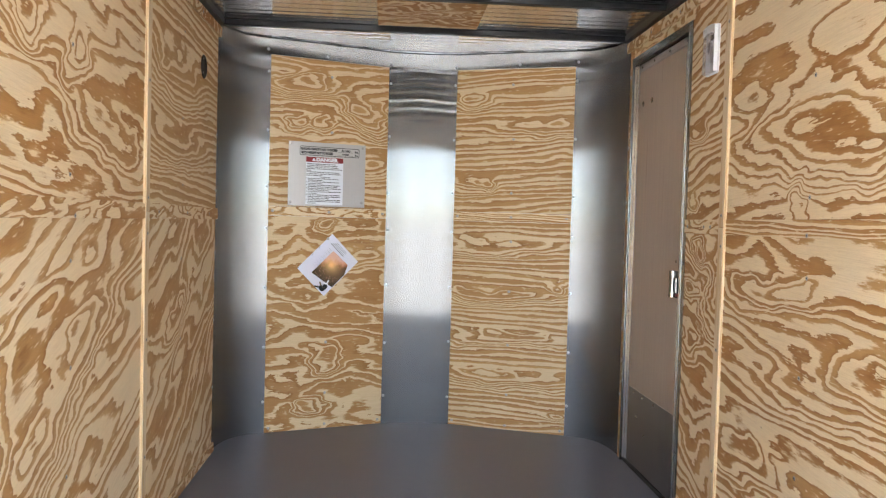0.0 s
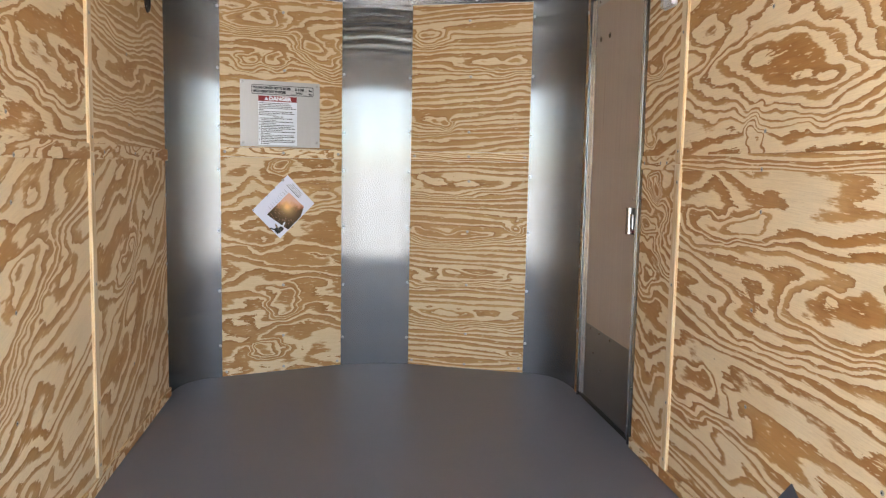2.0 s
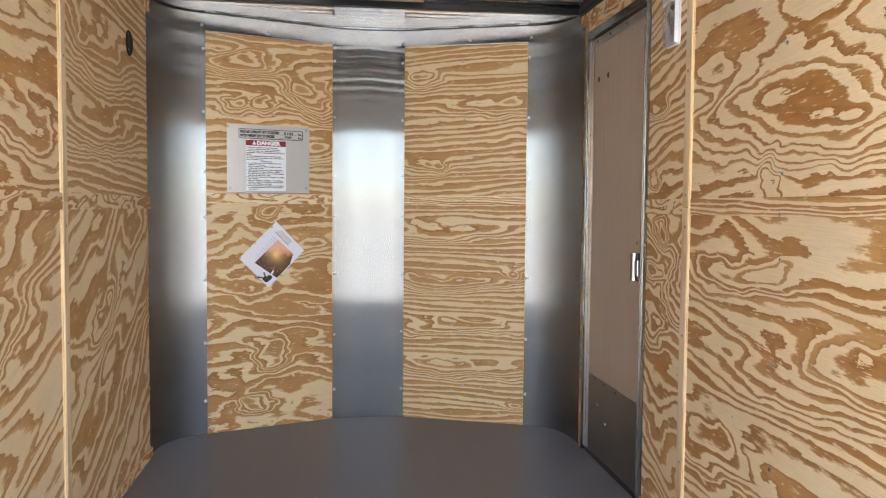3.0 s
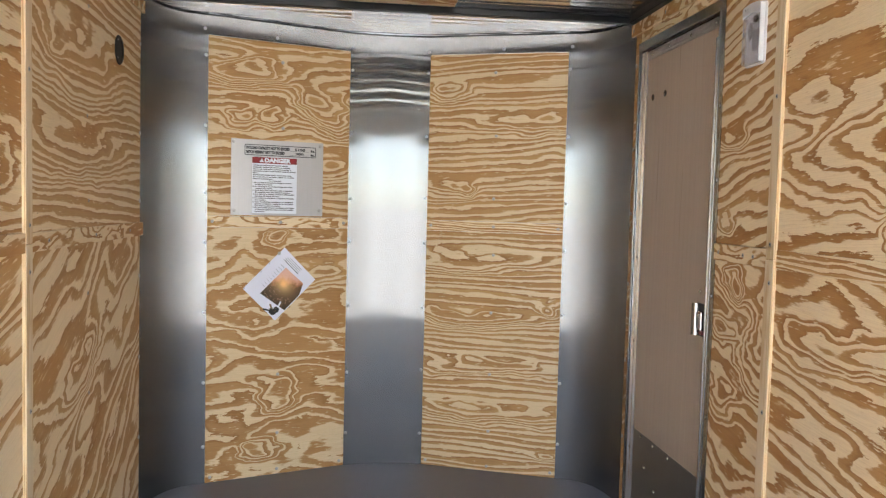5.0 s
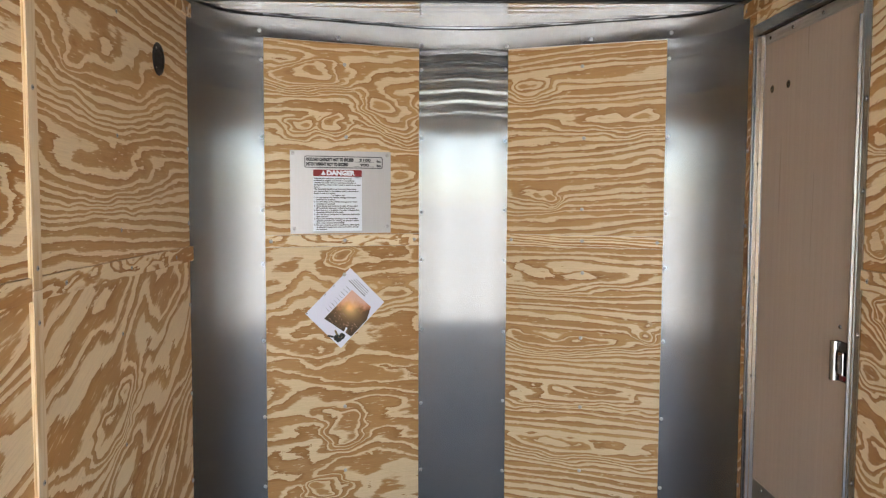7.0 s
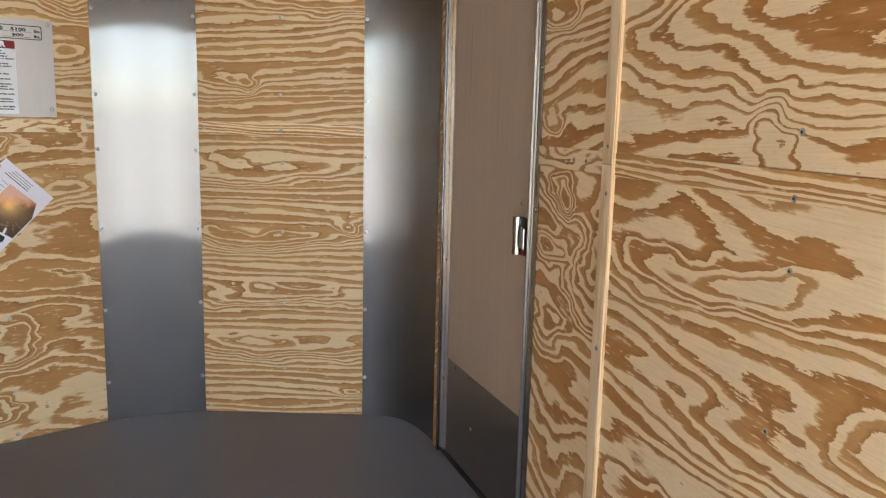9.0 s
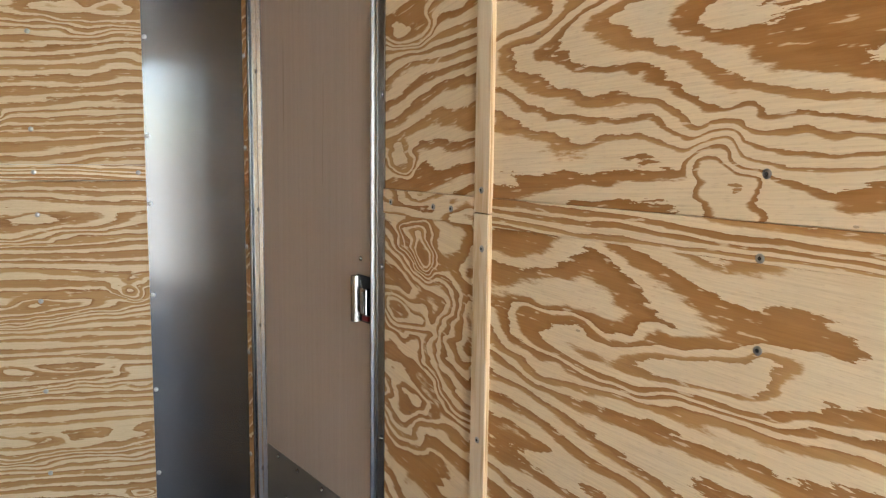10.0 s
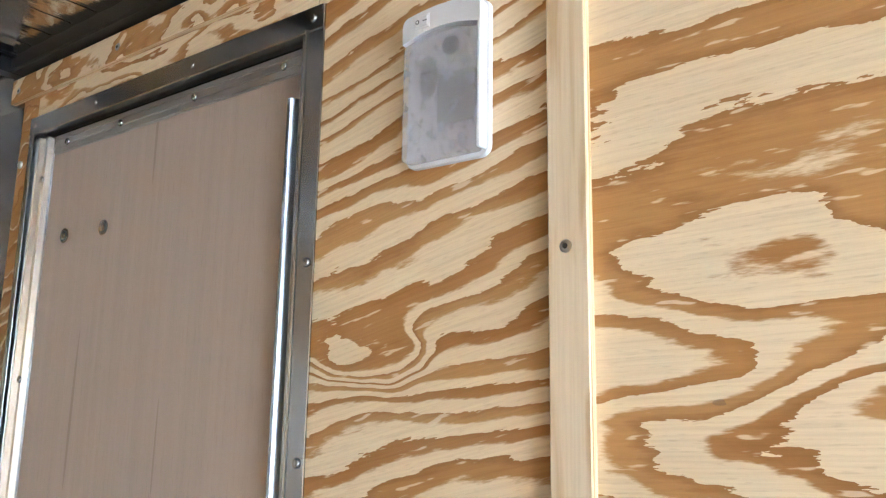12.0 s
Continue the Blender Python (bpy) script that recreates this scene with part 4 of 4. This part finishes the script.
# ---- round vent ----
vent = tagged(new("round_vent"), "small black plastic round vent in the plywood", "vent")
vent.matrix_basis = facing(XL + 0.0005, 3.832, 1.823, 1, 0)
part("rim", add_lathe(bmesh.new(), [(0.034, 0.0), (0.034, 0.003), (0.040, 0.006), (0.050, 0.004), (0.053, 0.0), (0.034, 0.0)], steps=28), BLACK_PLASTIC, vent, smooth=True)
part("mesh_back", add_lathe(bmesh.new(), [(0.0, 0.0006), (0.0338, 0.0006), (0.0338, 0.0012), (0.0, 0.0012)], steps=20), DARK_GAP, vent)
for k in range(5):
    h = -0.024 + 0.012 * k
    half = math.sqrt(0.033 ** 2 - h * h)
    part("slat", box(-half, half, -0.0015, 0.0015, 0.0015, 0.0045), BLACK_PLASTIC, vent, m=pose(0, h, 0, 25, 0, 0))
for a in (45, 135, 225, 315):
    part("rivet", add_lathe(bmesh.new(), [(0.0032, 0.0), (0.0026, 0.0015), (0.0, 0.002)], steps=8), SCREW_METAL, vent, m=pose(0.0445 * math.cos(radians(a)), 0.0445 * math.sin(radians(a)), 0.0052), smooth=True)

# ---- low corner plate on the wall ----
plate = tagged(new("corner_plate"), "dark grey metal plate screwed low on the plywood wall", "metal plate")
plate.matrix_basis = facing(XR - 0.0005, 2.11, 0, -1, 0)
part("plate", add_prism(bmesh.new(), [(-0.066, 0.046), (0.09, 0.046), (0.09, 0.252), (-0.003, 0.324), (-0.066, 0.254)], 0.0, 0.003), paint("dark_grey_plate", (0.06, 0.065, 0.08), 0.45), plate)
part("screw", DOME, None, plate, m=pose(-0.052, 0.236, 0.003))


# ---- writing ----
def words(text, width, height, name="text_line", bold=0.045):
    """A flat mesh of text, its lower left corner at the origin, scaled to a width and the height of its letters."""
    cu = bpy.data.curves.new(name, "FONT")
    cu.body, cu.resolution_u, cu.offset = text, 2, bold
    tmp = new("tmp", cu)
    bpy.context.view_layer.update()
    me = bpy.data.meshes.new_from_object(tmp.evaluated_get(bpy.context.evaluated_depsgraph_get()))
    bpy.data.objects.remove(tmp)
    bpy.data.curves.remove(cu)
    xs = [v.co.x for v in me.vertices]
    x0, x1 = min(xs), max(xs)
    sx, sy = width / (x1 - x0), height / 0.70
    me.transform(Matrix.Diagonal((sx, sy, 1, 1)) @ Matrix.Translation((-x0, 0, 0)))
    me.name = name
    return me


def write(parent, text, x, y, width, height, ink, z, name="text_line", bold=0.05):
    me = words(text, width, height, name, bold)
    me.materials.clear()
    me.materials.append(ink)
    return part(name, me, None, parent, m=pose(x, y, z))


SIGN_W, SIGN_H = 0.432, 0.346
sign = tagged(new("danger_sign"), "grey aluminium load and danger sign screwed to the plywood", "sign")
sign.matrix_basis = on_nose(-1, 0.318, 1.398, 0.0062)
plate2 = part("sign_plate", box(-SIGN_W / 2, SIGN_W / 2, -SIGN_H / 2, SIGN_H / 2, 0, 0.0016, 0.0005), PLATE_METAL, sign, "dull aluminium plate")
for x, y in ((-0.205, 0.160), (0.200, 0.158), (-0.200, -0.152), (0.200, -0.145)):
    part("screw", DOME, None, sign, m=pose(x, y, 0.0017))
K = SIGN_W / 533.0


def sx(px):
    return -SIGN_W / 2 + (px - 12) * K


def sy(py):
    return SIGN_H / 2 - (py - 15) * K


# rounded outline of the load box
bm = bmesh.new()
outer = rounded(414 * K, 61 * K, 0.007)
inner = rounded(406 * K, 53 * K, 0.005)
a = [bm.verts.new((x, y, 0)) for x, y in outer]
b = [bm.verts.new((x, y, 0)) for x, y in inner]
for i in range(len(a)):
    bm.faces.new((a[i], a[(i + 1) % len(a)], b[(i + 1) % len(a)], b[i]))
part("load_box", bm, INK, sign, m=pose(sx(293), sy(73), 0.0021))
write(sign, "PAYLOAD CAPACITY NOT TO EXCEED", sx(95), sy(68), 250 * K, 15 * K, INK, 0.0022, bold=0.09)
write(sign, "HITCH WEIGHT NOT TO EXCEED", sx(95), sy(92), 220 * K, 15 * K, INK, 0.0022, bold=0.09)
write(sign, "5100", sx(374), sy(68), 62 * K, 14 * K, INK, 0.0022, "handwriting")
write(sign, "900", sx(378), sy(91), 48 * K, 12 * K, INK, 0.0022, "handwriting")
for y in (71, 94):
    write(sign, "lbs.", sx(468), sy(y), 26 * K, 12 * K, INK, 0.0022)
    part("rule", box(sx(345), sx(455), sy(y + 1), sy(y - 0.6), 0.0018, 0.0021), INK, sign)
label = part("label", box(sx(130), sx(388), sy(430), sy(110), 0.0017, 0.0020), LABEL_WHITE, sign, "white printed label")
part("red_bar", box(sx(130), sx(387), sy(147), sy(112), 0.00205, 0.0023), LABEL_RED, label, "red danger bar")
write(label, "DANGER", sx(200), sy(140), 152 * K, 23 * K, LABEL_WHITE, 0.0025, "danger_word", 0.06)
tri = bmesh.new()
tri.faces.new([tri.verts.new((sx(x), sy(y), 0.0025)) for x, y in ((170, 140), (196, 140), (183, 117))])
part("warning_triangle", tri, LABEL_WHITE, label)
LINES = ("Vehicles and equipment powered by internal", "combustion engines and stored in recreational", "vehicles can cause carbon monoxide poisoning or",
         "asphyxiation, which could result in death or serious", "injury.", "The flammable liquids used to power these items", "can cause a fire or explosion, which can result in",
         "death or serious injury.", "To reduce risk:", "1. Do not ride in the vehicle storage area when", "vehicles are present.", "2. Do not sleep in the vehicle storage area when",
         "vehicles are present.", "3. Close doors and windows in walls of separation", "(if installed) when any vehicle is present.", "4. Run fuel out of engines of stored vehicles after",
         "shutting off fuel at the tank.", "5. Do not store, transport, or dispense fuel inside", "this vehicle.", "6. Open the windows, openings, or air ventilation",
         "systems provided for venting the transportation", "area when vehicles are present.", "7. Do not operate propane appliances, pilot lights,", "or electrical equipment when motorized vehicles", "are present.")
for k, t in enumerate(LINES):
    left = 225 if k == 8 else 133 if k < 8 or t[0].isdigit() else 146
    write(label, t, sx(left), sy(161 + 10.9 * k), min(len(t) * 4.75, 384 - left) * K, 6.6 * K, INK, 0.0022)

# ---- leaflet with keys ----
PW, PH = 0.270, 0.216
leaflet = tagged(new("leaflet"), "white printed leaflet with a sunset photo pinned askew on plywood", "leaflet")
leaflet.matrix_basis = on_nose(-1, 0.333, 0.906, 0.0045) @ pose(0, 0, 0, 0, 0, 44.5)
bm = bmesh.new()
nx, ny = 14, 10
grid = []
for j in range(ny + 1):
    rowv = []
    for i in range(nx + 1):
        x, y = PW * (i / nx - 0.5), PH * (j / ny - 0.5)
        rowv.append(bm.verts.new((x, y, 0.001 + 0.006 * (i / nx) ** 3 * (j / ny) + 0.004 * ((1 - j / ny) ** 3))))
    grid.append(rowv)
for j in range(ny):
    for i in range(nx):
        bm.faces.new((grid[j][i], grid[j][i + 1], grid[j + 1][i + 1], grid[j + 1][i]))
page = part("page", bm, PAPER, leaflet, smooth=True)


def on_page(px, py):
    i, j = px / PW + 0.5, py / PH + 0.5
    return 0.001 + 0.006 * i ** 3 * j + 0.004 * (1 - j) ** 3


def page_patch(name, outline, ink, lift, label=""):
    """A print laid on the page: outline in page fractions, a right across, b down."""
    bm = bmesh.new()
    (a0, b0), (a1, b1), (a2, b2), (a3, b3) = outline
    n = 8
    vs = []
    for j in range(n + 1):
        for i in range(n + 1):
            u, v = i / n, j / n
            a = (a0 * (1 - u) + a1 * u) * (1 - v) + (a3 * (1 - u) + a2 * u) * v
            b = (b0 * (1 - u) + b1 * u) * (1 - v) + (b3 * (1 - u) + b2 * u) * v
            x, y = PW * (a - 0.5), PH * (0.5 - b)
            vs.append(bm.verts.new((x, y, on_page(x, y) + lift)))
    for j in range(n):
        for i in range(n):
            bm.faces.new((vs[j * (n + 1) + i], vs[(j + 1) * (n + 1) + i], vs[(j + 1) * (n + 1) + i + 1], vs[j * (n + 1) + i + 1]))
    return part(name, bm, ink, leaflet, label, smooth=True)


page_patch("photo", ((0.15, 0.34), (0.775, 0.34), (0.80, 0.985), (0.24, 0.985)), PHOTO, 0.0006, "sunset photo")
page_patch("photo_corner", ((0.60, 0.985), (0.80, 0.86), (0.81, 0.99), (0.62, 0.99)), PAPER, 0.0011)
rng = random.Random(4)
for k in range(9):
    a = 0.28 + 0.058 * k
    page_patch("print_line", ((a, 0.30 - 0.10 * rng.random()), (a + 0.008, 0.19), (a + 0.008, 0.32), (a, 0.32)), GREY_INK, 0.0008)
for k in range(4):
    a = 0.84 + 0.032 * k
    page_patch("print_line", ((a, 0.16 + 0.03 * k), (a + 0.011, 0.16 + 0.03 * k), (a + 0.011, 0.62), (a, 0.62)), GREY_INK if k else INK, 0.0008)
for k in range(3):
    page_patch("print_line", ((0.06, 0.80 + 0.04 * k), (0.19, 0.80 + 0.04 * k), (0.19, 0.815 + 0.04 * k), (0.06, 0.815 + 0.04 * k)), GREY_INK, 0.0008)
for a in (0.02, 0.42, 0.62, 0.86):
    part("staple", box(-0.004, 0.004, -0.0012, 0.0012, 0, 0.0012), INK, leaflet, m=pose(PW * (a - 0.5), PH * 0.485, 0.006))
part("push_pin", DOME, None, leaflet, m=pose(PW * 0.36, PH * 0.49, 0.006))

keys = tagged(new("key_bunch"), "small bunch of black-headed keys hanging on the leaflet", "keys")
keys.matrix_basis = on_nose(-1, 0.300, 0.775, 0.0135)


def key(x, y, turn, head_ink, blade_ink):
    k = part("key", add_bevelled(bmesh.new(), rounded(0.024, 0.024, 0.007), 0.0, 0.005, 0.0012), head_ink, keys, "black plastic key head", pose(x, y, 0, 0, 0, turn), True)
    bm = bmesh.new()
    add_box(bm, -0.0035, 0.0035, 0.0121, 0.042, 0.001, 0.003, 0.0004)
    for q in range(4):
        add_box(bm, 0.0035, 0.0035 + 0.0012 + 0.0006 * (q % 2), 0.018 + 0.005 * q, 0.021 + 0.005 * q, 0.001, 0.003)
    part("blade", bm, blade_ink, k, "steel blade")


key(0.0, 0.0, 20, BLACK_PLASTIC, CHROME)
key(0.016, 0.012, -30, BLACK_PLASTIC, LABEL_WHITE)
key(-0.006, 0.006, 75, BLACK_PLASTIC, INK)
wire = bmesh.new()
for k in range(18):
    a, b2 = 2 * math.pi * k / 18, 2 * math.pi * (k + 1) / 18
    p0, p1 = Vector((0.009 * math.cos(a), 0.009 * math.sin(a), 0)), Vector((0.009 * math.cos(b2), 0.009 * math.sin(b2), 0))
    add_lathe(wire, [(0.0008, 0), (0.0008, (p1 - p0).length)], Matrix.Translation(p0) @ (p1 - p0).to_track_quat("Z", "Y").to_matrix().to_4x4(), 6)
part("key_ring", wire, CHROME, keys, m=pose(0.006, 0.014, 0.007), smooth=True)


# ---- screws ----
def nose_screw(side, u, z, me=DOME, lift=0.0045):
    part("screw", me, None, wall_nose, m=on_nose(side, u, z, lift) @ pose(0, 0, 0, 0, 0, rng.uniform(0, 90)))


for side in (-1, 1):
    for z in ROWS_Z:
        nose_screw(side, -0.010, z + rng.uniform(-0.008, 0.008), lift=0.0053)
        nose_screw(side, PANEL + 0.010, z + rng.uniform(-0.008, 0.008), lift=0.0053)
    for z in (1.93, 1.63, 1.33, 1.06, 0.78, 0.48, 0.20) if side > 0 else (1.93, 1.63, 0.48, 0.20):
        nose_screw(side, PANEL / 2 + rng.uniform(-0.01, 0.01), z)
    for u in (0.022, PANEL / 2, PANEL - 0.022):
        nose_screw(side, u, 1.195, lift=0.0058)
        nose_screw(side, u, 0.026)
    nose_screw(side, -0.016, BAND + 0.026, lift=0.0080)
    nose_screw(side, PANEL * 0.46, BAND + 0.020, lift=0.0080)
    nose_screw(side, PANEL + 0.006, BAND + 0.014, lift=0.0080)


def wall_screw(side, y, z, proud=0.0, me=FLAT):
    parent = wall_right if side > 0 else wall_left
    part("screw", me, None, parent, m=facing((XR if side > 0 else XL) - side * (proud - 0.0004), y, z, -side, 0) @ pose(0, 0, 0, 0, 0, rng.uniform(0, 90)))


for side, b0, b1 in ((1, BR0, BR1), (-1, BL0, BL1)):
    for z in (1.90, 1.63, 1.215, 1.10, 0.72, 0.30, 0.09):
        wall_screw(side, 0.5 * (b0 + b1) + rng.uniform(-0.006, 0.006), z + rng.uniform(-0.012, 0.012), BATTEN)
    for y in (2.365, 1.76, 1.15):
        for z in (1.92, 1.60, 1.257, 1.149, 1.028, 0.74, 0.45, 0.16):
            p = 0.004 if side > 0 and 1.142 < z < SEAM else T if 1.142 < z < SEAM else 0.0
            wall_screw(side, y + rng.uniform(-0.012, 0.012), z + (0 if y == 2.365 else rng.uniform(-0.008, 0.008)), p)
for y in (3.02, 3.08, 3.24):
    wall_screw(1, y, 1.168, T)
for y in (3.14, 3.55, 3.95):
    wall_screw(-1, y, 1.168, T)
for z in (1.90, 1.55, 1.28, 0.98, 0.65, 0.32):
    wall_screw(-1, 3.50 + rng.uniform(-0.01, 0.01), z)
    wall_screw(-1, 4.118, z, me=DOME)
    wall_screw(1, 4.082, z, me=DOME)
for y in (2.4, 3.05, 3.40, 3.76, 4.10):
    wall_screw(1, y, 2.048, 0.012)
    wall_screw(-1, y, 2.048, 0.012)
for y in (2.2, 2.6):
    wall_screw(1, y, 0.024, 0.012)
    wall_screw(-1, y, 0.024, 0.012)
